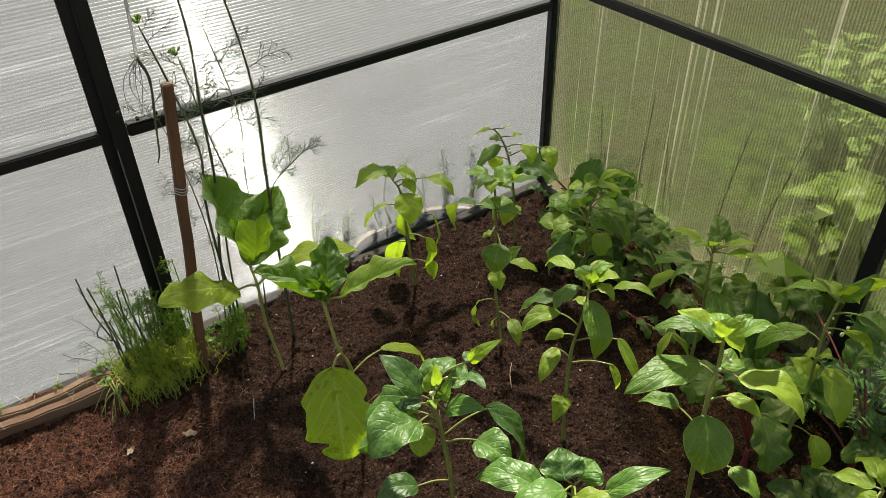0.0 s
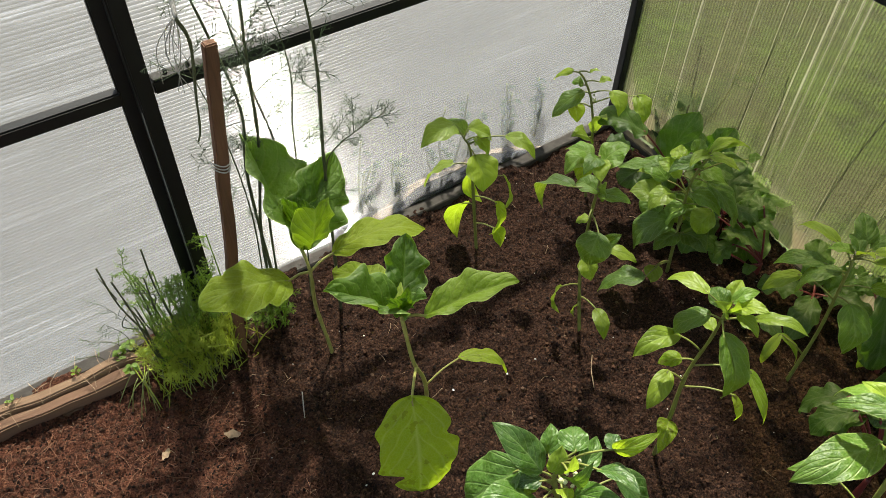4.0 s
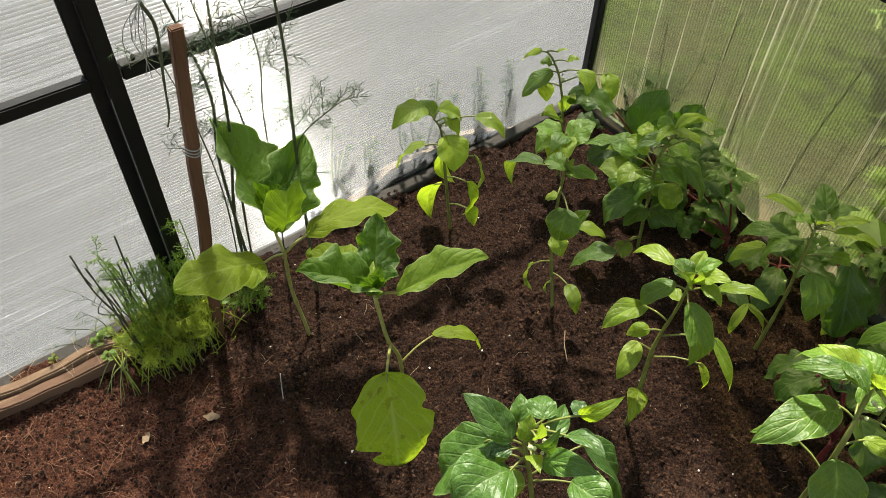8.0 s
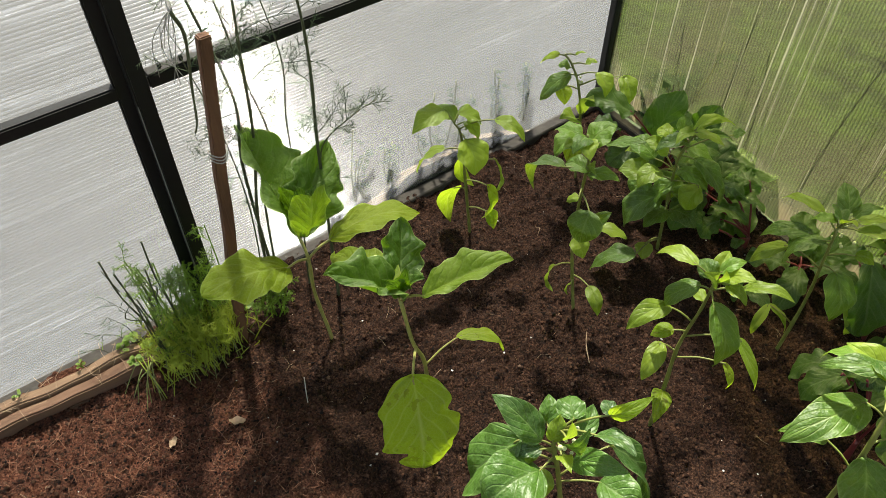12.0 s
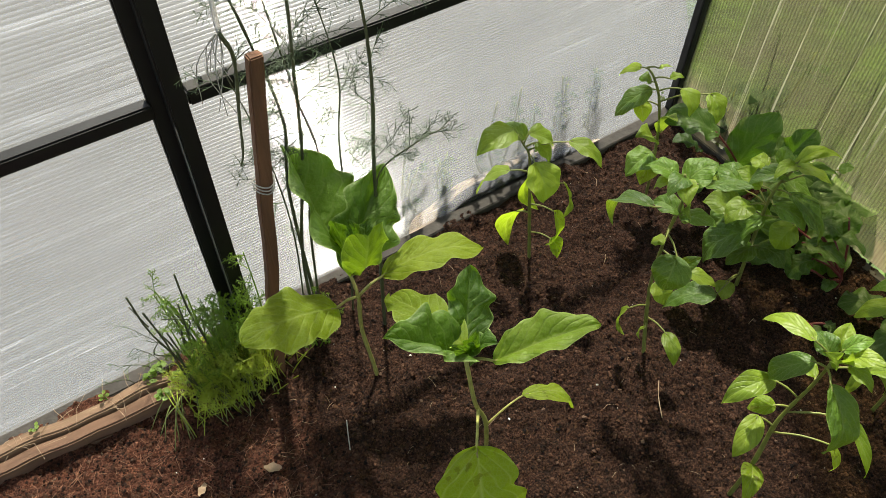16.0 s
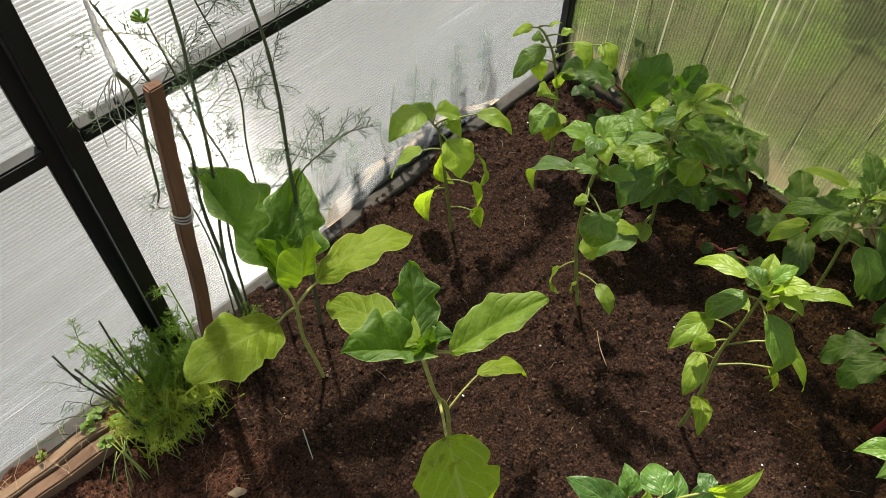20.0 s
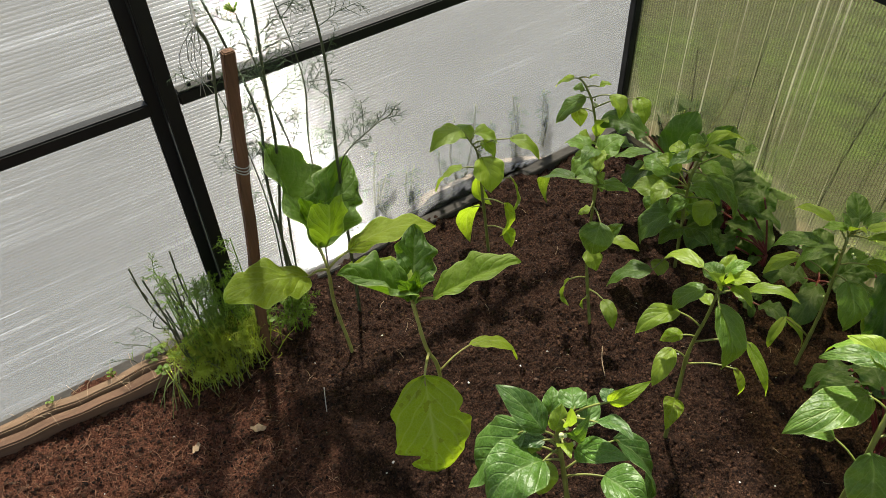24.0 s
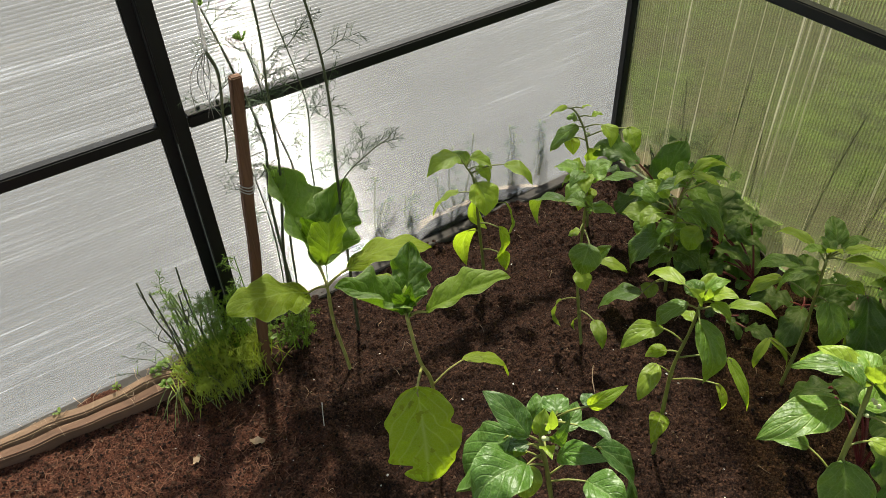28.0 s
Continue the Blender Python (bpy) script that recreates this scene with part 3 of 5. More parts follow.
def leaf(plant, base, tip, width, material, arch=0.1, fold=0.2, roll=0.0, cup=False):
    """A blade from base to tip in the plant's space, on a stalk from the plant's stem; roll in degrees, or the way its upper side faces."""
    LEAVES[0] += 1
    rng = random.Random(LEAVES[0])
    base, tip = Vector(base), Vector(tip)
    length = (tip - base).length
    if material in (M_egg_pale, M_egg_lime):
        width *= 0.9
    if material in (M_pepper, M_deep, M_lime):
        width *= 1.16
    if material is M_egg:
        width *= 1.14
    big = material in (M_egg, M_egg_lime, M_egg_pale, M_beet) or width > 0.085
    kind = "aub" if plant.name.startswith("aub") else ""
    nv, nu = (40, 20) if big else (24, 12)
    ay = (tip - base).normalized()
    sky = Vector((0, 0, 1)) + Vector((-0.35, -0.6, 0)) * soft(ay.z, 0.4, 0.8)
    az = sky - sky.dot(ay) * ay
    out = Vector((base.x, base.y, 0))
    if az.length < 0.25:
        az = out - out.dot(ay) * ay
    aimed = isinstance(roll, tuple)
    if aimed:
        az = Vector(roll) - Vector(roll).dot(ay) * ay
    az = Matrix.Rotation(radians(rng.uniform(-9, 9) + (0 if aimed else roll)), 3, ay) @ az.normalized()
    ax = ay.cross(az)
    ruffle = (0.10 if kind else 0.14 if material is M_beet else 0.075) * width
    ph, twist, bend = rng.uniform(0, 6), rng.uniform(-0.45, 0.45), rng.uniform(-0.06, 0.06)
    droop = rng.uniform(0.1, 0.9)
    if aimed:
        twist, bend, droop = twist * 0.35, bend * 0.3, 0.12
    if material is M_yellow:
        ruffle *= 0.35
    if fold == 0.2:
        fold = rng.uniform(0.05, 0.75)
        arch += rng.uniform(-0.03, 0.10)
    verts, uvs, faces = [], [], []
    for j in range(nv + 1):
        v = j / nv
        mid = 4 * v * (1 - v)
        for i in range(nu + 1):
            u = 2 * i / nu - 1
            half = 0.5 * width * max(0.012, blade_shape(material, v, math.copysign(1, u), kind, ph))
            if cup:
                half = 0.5 * width * (0.06 + 0.94 * soft(v, -0.1, 0.75)) * (1 - 0.22 * soft(v, 0.8, 1.0)) * (1 + 0.06 * math.sin(v * 23 + ph))
            x = u * half + bend * length * mid
            y = v * length + (0.06 * length * abs(u) * (1 - 2 * v) * -0.6 if v < 0.5 else 0)
            z = arch * length * mid + fold * abs(u) * half * (1 - 0.5 * abs(u)) - 0.10 * u * u * half
            z += ruffle * abs(u) ** 2 * math.sin(v * (13 if not big else 17) + ph + (1.7 if u > 0 else 0)) * soft(v, 0, 0.2) * (1 - 0.5 * v)
            vein = abs((7 * v - 2.5 * abs(u) + 0.35 * noise.noise((v * 4 + ph, u * 2, LEAVES[0]))) % 1 - 0.5) * 2
            z += (0.008 if not (kind or material is M_beet) else 0.018) * width * (1 - abs(u) ** 3) * min(1, abs(u) * 5) * (soft(vein, 0, 0.7) - 0.5)
            z += twist * u * half * v - droop * length * max(0.0, v - 0.55) ** 2 + 0.06 * width * noise.noise((v * 3 + ph * 3, u * 1.5, LEAVES[0] * 1.7)) + 0.022 * width * noise.noise((v * 9 + ph, u * 4.5, LEAVES[0] * 1.3))
            verts.append(base + ax * x + ay * y + az * z)
            uvs.append((i / nu, v))
    w = nu + 1
    for j in range(nv):
        for i in range(nu):
            faces.append((j * w + i, j * w + i + 1, (j + 1) * w + i + 1, (j + 1) * w + i))
    me = mesh("leaf", verts, faces, material, True)
    layer = me.uv_layers.new(name="blade")
    layer.data.foreach_set("uv", [c for loop in me.loops for c in uvs[loop.vertex_index]])
    ob = part_of("leaf", me, plant)
    # the stalk, from the nearest fitting height of the stem
    line = STEMS[plant.name]
    reach = min((Vector((p.x, p.y, 0)) - Vector((base.x, base.y, 0))).length for p in line)
    want = base.z - 0.45 * reach
    node = min(line, key=lambda p: abs(p.z - want) + 0.3 * (p - base).length)
    if (node - base).length > 0.006:
        m = (node + base) / 2 + Vector((0, 0, 0.10 * (node - base).length))
        end = base + ay * length * 0.06 + az * (arch * length * 0.22)
        stalk = M_red_stem if material is M_beet else (M_egg_stem if kind else M_stem)
        r = 0.0023 if big else 0.0015
        part_of("stalk", tube("stalk", [node, m, base, end], r * 1.15, r * 0.7, stalk, 6, 3), ob)
    return ob


STEMS = {}


def stem(plant, points, r0, r1, material):
    STEMS[plant.name] = smooth_line(points, 8)
    part_of("stem", tube("stem", points, r0 * 0.9, r1 * 0.85, material, 8, 6, 0.3), plant)


def buds(plant, at, count, spread, seed):
    """Small round flower buds at the tip of the stem."""
    rng = random.Random(seed)
    for _ in range(count):
        bm = bmesh.new()
        bmesh.ops.create_icosphere(bm, subdivisions=2, radius=0.0027 * rng.uniform(0.7, 1.25))
        c = Vector(at) + Vector([rng.gauss(0, spread) for _ in range(3)])
        for v in bm.verts:
            v.co = Vector((v.co.x, v.co.y, v.co.z * 1.25)) + c
        me = bpy.data.meshes.new("bud")
        bm.to_mesh(me)
        bm.free()
        me.materials.append(M_bud)
        me.shade_smooth()
        part_of("bud", me, plant, "pale cream flower bud")


def rosette(plant, count, length, width, height, seed, material):
    """Leaves all round a crown, outer ones lower."""
    r2 = random.Random(seed)
    for k in range(count):
        a = 2.4 * k + r2.uniform(-0.3, 0.3)
        f = 0.35 + 0.65 * r2.random()
        d = Vector((math.cos(a), math.sin(a), 0))
        base = d * length * 0.35 * f + Vector((0, 0, height * (1.15 - 0.6 * f)))
        tip = base + d * length * r2.uniform(0.7, 1.0) + Vector((0, 0, length * r2.uniform(-0.45, 0.5)))
        tip.z = max(tip.z, 0.02)
        leaf(plant, base, tip, width * r2.uniform(0.75, 1.15), material, 0.12, 0.15, 0)

aub_a = holder("aubergine_plant", (0.439, 1.342, 0), "young aubergine plant with broad lobed upright leaves beside the stake", "plant", "aubergine plants")
stem(aub_a, [(0.000, 0.000, -0.030), (-0.003, 0.007, 0.024), (-0.013, 0.016, 0.131), (-0.017, 0.006, 0.237), (-0.016, 0.033, 0.276)], 0.0044, 0.0034, M_egg_stem)
leaf(aub_a, (-0.016, 0.033, 0.276), (-0.024, 0.188, 0.411), 0.118, M_egg, -0.03, 1.6, (0.75, -0.8, 0.45))
leaf(aub_a, (-0.016, 0.033, 0.276), (0.100, 0.109, 0.370), 0.096, M_egg, 0.0, 0.9, (-0.35, -0.8, 0.45))
leaf(aub_a, (-0.021, 0.009, 0.292), (-0.007, -0.026, 0.408), 0.077, M_egg_lime, -0.16, 0.8, (0.05, 0.8, 0.5), True)
leaf(aub_a, (-0.015, 0.027, 0.284), (-0.024, 0.043, 0.385), 0.045, M_egg, 0.0, 0.9, (0.45, 0.5, 0.5))
leaf(aub_a, (-0.008, 0.025, 0.317), (-0.008, 0.028, 0.385), 0.033, M_egg, 0.1, 0.6, (0.2, -0.6, 0.6))
leaf(aub_a, (-0.006, 0.024, 0.320), (0.029, 0.033, 0.362), 0.030, M_egg, 0.1, 0.6, (-0.2, -0.6, 0.6))
leaf(aub_a, (0.033, 0.009, 0.252), (0.186, -0.034, 0.260), 0.080, M_egg_pale, 0.12, 0.3, (0.0, 0.05, 1.0))
leaf(aub_a, (-0.061, -0.008, 0.257), (-0.205, -0.021, 0.309), 0.106, M_egg_pale, 0.1, 0.05, (-0.1, -0.15, 1.0))

aub_b = holder("aubergine_plant", (0.486, 1.087, 0), "young aubergine plant with a large yellowing hanging leaf", "plant", "aubergine plants")
stem(aub_b, [(0.000, 0.000, -0.030), (-0.002, 0.002, 0.077), (-0.004, 0.009, 0.177), (-0.020, 0.017, 0.238), (-0.026, 0.036, 0.329)], 0.0044, 0.0034, M_egg_stem)
leaf(aub_b, (-0.012, 0.055, 0.331), (0.036, 0.119, 0.397), 0.069, M_egg, -0.04, 0.6, (-0.1, -0.85, 0.4))
leaf(aub_b, (-0.023, 0.043, 0.325), (-0.125, 0.067, 0.429), 0.078, M_egg, -0.02, 1.8, (0.0, 0.0, 1.0))
leaf(aub_b, (-0.027, 0.048, 0.353), (-0.037, 0.210, 0.283), 0.082, M_egg_pale, 0.04, 0.3, (0.1, -0.2, 1.0))
leaf(aub_b, (-0.006, 0.000, 0.359), (0.110, -0.050, 0.410), 0.065, M_egg_lime, 0.02, 1.5, (0.0, 0.0, 1.0))
leaf(aub_b, (-0.017, 0.041, 0.332), (-0.006, 0.005, 0.398), 0.041, M_egg, 0.05, 0.6, (-0.2, 0.1, 1.0))
leaf(aub_b, (-0.023, 0.044, 0.332), (-0.059, 0.016, 0.413), 0.026, M_egg, 0.05, 0.45, 0)
leaf(aub_b, (-0.017, 0.041, 0.337), (-0.026, 0.017, 0.404), 0.023, M_egg, 0.0, 0.5, 0)
leaf(aub_b, (-0.064, -0.047, 0.258), (-0.096, -0.120, 0.108), 0.123, M_yellow, 0.06, 0.04, 0)
leaf(aub_b, (0.063, 0.008, 0.190), (0.143, -0.029, 0.139), 0.035, M_yellow, 0.2, -0.3, 0)

pep_a = holder("pepper_plant", (0.819, 1.395, 0), "small pepper plant with pale yellowing leaves near the side wall", "plant", "pepper plants")
stem(pep_a, [(0.000, 0.000, -0.030), (-0.008, 0.020, 0.171), (-0.012, 0.030, 0.262), (-0.029, 0.030, 0.300)], 0.004, 0.002, M_stem)
leaf(pep_a, (-0.037, 0.051, 0.320), (-0.113, 0.048, 0.311), 0.049, M_lime, 0.1, 0.2, 0)
leaf(pep_a, (-0.015, 0.035, 0.315), (0.022, 0.008, 0.290), 0.039, M_lime, 0.1, 0.2, 0)
leaf(pep_a, (0.042, -0.007, 0.299), (0.071, -0.063, 0.271), 0.031, M_lime, 0.15, 0.2, 0)
leaf(pep_a, (-0.023, 0.002, 0.275), (-0.031, -0.043, 0.223), 0.062, M_lime, 0.1, 0.2, 0)
leaf(pep_a, (-0.040, 0.047, 0.230), (-0.083, 0.082, 0.167), 0.040, M_lime, 0.1, 0.2, 0)
leaf(pep_a, (-0.010, 0.024, 0.217), (0.011, 0.026, 0.125), 0.044, M_yellow, 0.1, 0.2, 0)
leaf(pep_a, (0.040, -0.012, 0.204), (0.048, -0.024, 0.122), 0.031, M_lime, 0.1, 0.2, 0)
leaf(pep_a, (-0.024, 0.029, 0.130), (-0.012, 0.070, 0.012), 0.055, M_yellow, 0.1, 0.2, 0)
leaf(pep_a, (0.017, -0.023, 0.153), (0.003, -0.032, 0.075), 0.048, M_yellow, 0.1, 0.2, 0)
leaf(pep_a, (0.009, -0.034, 0.094), (0.015, -0.055, 0.054), 0.039, M_yellow, 0.1, 0.2, 0)
leaf(pep_a, (-0.019, 0.037, 0.302), (-0.030, 0.080, 0.312), 0.031, M_pepper, 0.1, 0.2, 0)
leaf(pep_a, (-0.003, 0.025, 0.295), (0.004, -0.006, 0.271), 0.029, M_lime, 0.1, 0.2, 0)

pep_b = holder("pepper_plant", (1.123, 1.390, 0), "tall thin pepper plant with sparse leaves in the corner", "plant", "pepper plants")
stem(pep_b, [(0.000, 0.000, -0.030), (-0.001, 0.015, 0.148), (-0.009, 0.031, 0.246), (-0.021, 0.048, 0.295), (-0.032, 0.060, 0.316)], 0.004, 0.002, M_stem)
leaf(pep_b, (-0.040, 0.067, 0.315), (-0.067, 0.093, 0.293), 0.036, M_yellow, 0.1, 0.2, 0)
leaf(pep_b, (-0.023, 0.047, 0.271), (-0.079, 0.071, 0.215), 0.040, M_pepper, 0.1, 0.2, 0)
leaf(pep_b, (-0.033, 0.056, 0.242), (-0.046, 0.025, 0.219), 0.039, M_yellow, 0.1, 0.2, 0)
leaf(pep_b, (0.018, 0.007, 0.280), (0.012, -0.032, 0.247), 0.037, M_lime, 0.1, 0.2, 0)
leaf(pep_b, (0.053, -0.029, 0.277), (0.050, -0.070, 0.238), 0.044, M_lime, 0.1, 0.2, 0)
leaf(pep_b, (-0.001, 0.028, 0.298), (0.016, 0.012, 0.306), 0.020, M_lime, 0.1, 0.2, 0)
leaf(pep_b, (-0.017, 0.045, 0.317), (-0.002, 0.031, 0.326), 0.014, M_lime, 0.1, 0.2, 0)
leaf(pep_b, (-0.023, 0.050, 0.286), (-0.040, 0.066, 0.292), 0.029, M_pepper, 0.1, 0.2, 0)
leaf(pep_b, (0.003, 0.014, 0.177), (-0.024, -0.021, 0.256), 0.033, M_lime, 0.1, 0.2, 0)
leaf(pep_b, (-0.008, 0.024, 0.160), (-0.056, 0.021, 0.193), 0.044, M_lime, 0.1, 0.2, 0)
leaf(pep_b, (-0.006, 0.018, 0.124), (-0.066, 0.021, 0.094), 0.057, M_pepper, 0.1, 0.2, 0)
leaf(pep_b, (0.003, 0.007, 0.110), (-0.050, -0.010, 0.084), 0.057, M_yellow, 0.1, 0.2, 0)

pep_c = holder("pepper_plant", (0.853, 1.102, 0), "leggy pepper plant with pale shiny top leaves", "plant", "pepper plants")
stem(pep_c, [(0.000, 0.000, -0.030), (0.008, 0.030, 0.059), (0.008, 0.050, 0.168), (0.014, 0.057, 0.271), (-0.003, 0.041, 0.386), (-0.006, 0.050, 0.429)], 0.0042, 0.0027, M_stem)
leaf(pep_c, (-0.029, 0.069, 0.359), (-0.042, 0.129, 0.283), 0.032, M_pepper, 0.2, 0.2, 0)
leaf(pep_c, (-0.013, 0.058, 0.423), (-0.028, 0.103, 0.420), 0.034, M_pepper, 0.1, 0.2, 0)
leaf(pep_c, (0.005, 0.051, 0.408), (0.046, 0.039, 0.435), 0.046, M_pepper, 0.1, 0.2, 0)
leaf(pep_c, (0.016, 0.025, 0.416), (0.041, -0.027, 0.445), 0.023, M_pepper, 0.05, 0.2, 0)
leaf(pep_c, (0.000, 0.037, 0.353), (0.019, -0.012, 0.364), 0.028, M_pepper, 0.1, 0.2, 0)
leaf(pep_c, (-0.009, 0.042, 0.299), (-0.024, 0.056, 0.287), 0.019, M_lime, 0.1, 0.2, 0)
leaf(pep_c, (-0.010, 0.012, 0.287), (-0.040, -0.003, 0.240), 0.053, M_pepper, 0.12, 0.2, 0)
leaf(pep_c, (0.014, 0.011, 0.238), (0.053, -0.034, 0.226), 0.026, M_lime, 0.1, 0.2, 0)
leaf(pep_c, (0.011, 0.013, 0.244), (0.030, -0.003, 0.274), 0.022, M_pepper, 0.1, 0.2, 0)
leaf(pep_c, (-0.031, 0.049, 0.126), (-0.042, 0.039, 0.067), 0.021, M_lime, 0.1, 0.2, 0)
leaf(pep_c, (0.006, -0.011, 0.095), (-0.009, -0.058, 0.067), 0.026, M_lime, 0.15, 0.2, 0)
leaf(pep_c, (-0.009, 0.020, 0.084), (-0.015, 0.024, 0.054), 0.015, M_lime, 0.1, 0.2, 0)
leaf(pep_c, (-0.016, 0.027, 0.213), (-0.017, -0.004, 0.186), 0.033, M_lime, 0.1, 0.2, 0)
leaf(pep_c, (-0.008, 0.052, 0.418), (-0.036, 0.011, 0.425), 0.031, M_lime, 0.1, 0.2, 0)
leaf(pep_c, (-0.011, 0.055, 0.411), (-0.033, 0.076, 0.397), 0.027, M_lime, 0.1, 0.2, 0)
leaf(pep_c, (-0.006, 0.050, 0.424), (-0.047, 0.037, 0.427), 0.029, M_pepper, 0.1, 0.2, 0)
leaf(pep_c, (0.001, 0.036, 0.345), (-0.039, 0.011, 0.409), 0.024, M_pepper, 0.1, 0.2, 0)
leaf(pep_c, (-0.001, 0.038, 0.356), (-0.007, 0.088, 0.348), 0.031, M_pepper, 0.1, 0.2, 0)

pep_d = holder("pepper_plant", (1.120, 1.130, 0), "bushy pepper plant with dark leaves and buds", "plant", "pepper plants")
stem(pep_d, [(0.000, 0.000, -0.030), (0.002, 0.017, 0.162), (0.006, 0.020, 0.240), (0.017, 0.010, 0.293)], 0.0042, 0.0024, M_stem)
leaf(pep_d, (-0.023, 0.017, 0.152), (-0.086, 0.047, 0.080), 0.067, M_pepper, 0.1, 0.2, 0)
leaf(pep_d, (0.015, -0.008, 0.244), (0.028, -0.086, 0.181), 0.048, M_pepper, 0.1, 0.2, 0)
leaf(pep_d, (0.017, -0.034, 0.194), (-0.011, -0.034, 0.146), 0.045, M_lime, 0.1, 0.2, 0)
leaf(pep_d, (-0.034, 0.038, 0.197), (-0.082, 0.088, 0.202), 0.052, M_lime, 0.1, 0.2, 0)
leaf(pep_d, (0.014, 0.014, 0.270), (-0.045, 0.043, 0.262), 0.037, M_pepper, 0.1, 0.2, 0)
leaf(pep_d, (0.025, -0.001, 0.294), (0.066, -0.040, 0.294), 0.029, M_pepper, 0.1, 0.2, 0)
leaf(pep_d, (0.019, 0.011, 0.306), (0.059, -0.009, 0.330), 0.023, M_lime, 0.1, 0.2, 0)
leaf(pep_d, (-0.007, 0.044, 0.280), (-0.008, 0.077, 0.277), 0.028, M_lime, 0.1, 0.2, 0)
leaf(pep_d, (0.003, 0.000, 0.312), (0.017, -0.055, 0.312), 0.025, M_lime, 0.1, 0.2, 0)
leaf(pep_d, (0.004, 0.029, 0.291), (0.030, 0.046, 0.308), 0.027, M_pepper, 0.1, 0.2, 0)
leaf(pep_d, (0.016, 0.014, 0.300), (0.082, -0.025, 0.319), 0.019, M_lime, 0.1, 0.2, 0)
leaf(pep_d, (0.020, 0.009, 0.298), (-0.032, 0.012, 0.300), 0.027, M_lime, 0.1, 0.2, 0)
leaf(pep_d, (-0.021, 0.057, 0.221), (-0.020, 0.123, 0.231), 0.043, M_pepper, 0.1, 0.2, 0)
leaf(pep_d, (-0.010, 0.067, 0.161), (-0.041, 0.072, 0.119), 0.049, M_pepper, 0.1, 0.2, 0)
leaf(pep_d, (0.004, 0.015, 0.178), (-0.034, 0.029, 0.110), 0.044, M_pepper, 0.1, 0.2, 0)
leaf(pep_d, (0.004, 0.014, 0.149), (0.055, -0.030, 0.106), 0.044, M_pepper, 0.1, 0.2, 0)
leaf(pep_d, (0.082, -0.030, 0.286), (0.095, -0.045, 0.298), 0.019, M_pepper, 0.1, 0.2, 0)
leaf(pep_d, (-0.113, -0.021, 0.069), (-0.178, 0.032, 0.022), 0.051, M_pepper, 0.1, 0.2, 0)
leaf(pep_d, (-0.064, -0.006, 0.058), (-0.096, -0.029, 0.052), 0.033, M_lime, 0.1, 0.2, 0)
leaf(pep_d, (0.006, 0.070, 0.226), (-0.039, 0.115, 0.214), 0.043, M_lime, 0.1, 0.2, 0)
leaf(pep_d, (0.037, 0.030, 0.101), (0.033, 0.073, 0.149), 0.050, M_pepper, 0.1, 0.2, 0)
leaf(pep_d, (-0.008, 0.004, 0.223), (0.001, -0.060, 0.223), 0.046, M_pepper, 0.1, 0.2, 0)
leaf(pep_d, (0.020, 0.031, 0.203), (0.071, 0.008, 0.178), 0.048, M_pepper, 0.1, 0.2, 0)
leaf(pep_d, (-0.015, 0.002, 0.120), (-0.069, 0.007, 0.099), 0.044, M_pepper, 0.1, 0.2, 0)
leaf(pep_d, (0.006, 0.003, 0.106), (0.014, -0.058, 0.105), 0.044, M_pepper, 0.1, 0.2, 0)
leaf(pep_d, (-0.037, 0.027, 0.221), (-0.089, 0.031, 0.203), 0.042, M_lime, 0.1, 0.2, 0)
leaf(pep_d, (0.037, 0.028, 0.240), (0.068, -0.017, 0.220), 0.043, M_pepper, 0.1, 0.2, 0)
leaf(pep_d, (-0.007, 0.039, 0.240), (-0.034, 0.078, 0.262), 0.036, M_lime, 0.1, 0.2, 0)

pep_e = holder("pepper_plant", (0.794, 0.847, 0), "pepper plant with light green drooping leaves", "plant", "pepper plants")
stem(pep_e, [(0.000, 0.000, -0.030), (-0.007, -0.001, 0.119), (0.006, 0.010, 0.225), (0.021, 0.006, 0.313), (0.027, 0.005, 0.370)], 0.0042, 0.0027, M_stem)
leaf(pep_e, (-0.002, 0.043, 0.299), (-0.072, 0.061, 0.283), 0.031, M_lime, 0.1, 0.2, 0)
leaf(pep_e, (0.017, 0.020, 0.359), (-0.011, 0.056, 0.302), 0.031, M_pepper, 0.12, 0.2, 0)
leaf(pep_e, (0.012, 0.033, 0.397), (0.012, 0.103, 0.367), 0.024, M_lime, 0.12, 0.2, 0)
leaf(pep_e, (0.025, 0.010, 0.379), (0.038, 0.044, 0.385), 0.028, M_pepper, 0.1, 0.2, 0)
leaf(pep_e, (0.043, 0.016, 0.373), (0.076, 0.025, 0.393), 0.022, M_lime, 0.1, 0.2, 0)
leaf(pep_e, (0.033, -0.001, 0.387), (0.040, -0.042, 0.415), 0.026, M_lime, 0.1, 0.2, 0)
leaf(pep_e, (0.031, 0.004, 0.394), (0.064, -0.010, 0.408), 0.019, M_pepper, 0.1, 0.2, 0)
leaf(pep_e, (0.029, -0.013, 0.385), (0.028, -0.050, 0.381), 0.024, M_lime, 0.1, 0.2, 0)
leaf(pep_e, (0.004, -0.015, 0.362), (-0.015, -0.070, 0.278), 0.041, M_pepper, 0.1, 0.2, 0)
leaf(pep_e, (0.049, -0.027, 0.374), (0.080, -0.087, 0.392), 0.021, M_lime, 0.12, 0.2, 0)
leaf(pep_e, (-0.005, 0.022, 0.265), (-0.030, 0.043, 0.251), 0.030, M_yellow, 0.1, 0.2, 0)
leaf(pep_e, (-0.012, 0.030, 0.227), (-0.066, 0.012, 0.194), 0.029, M_lime, 0.1, 0.2, 0)
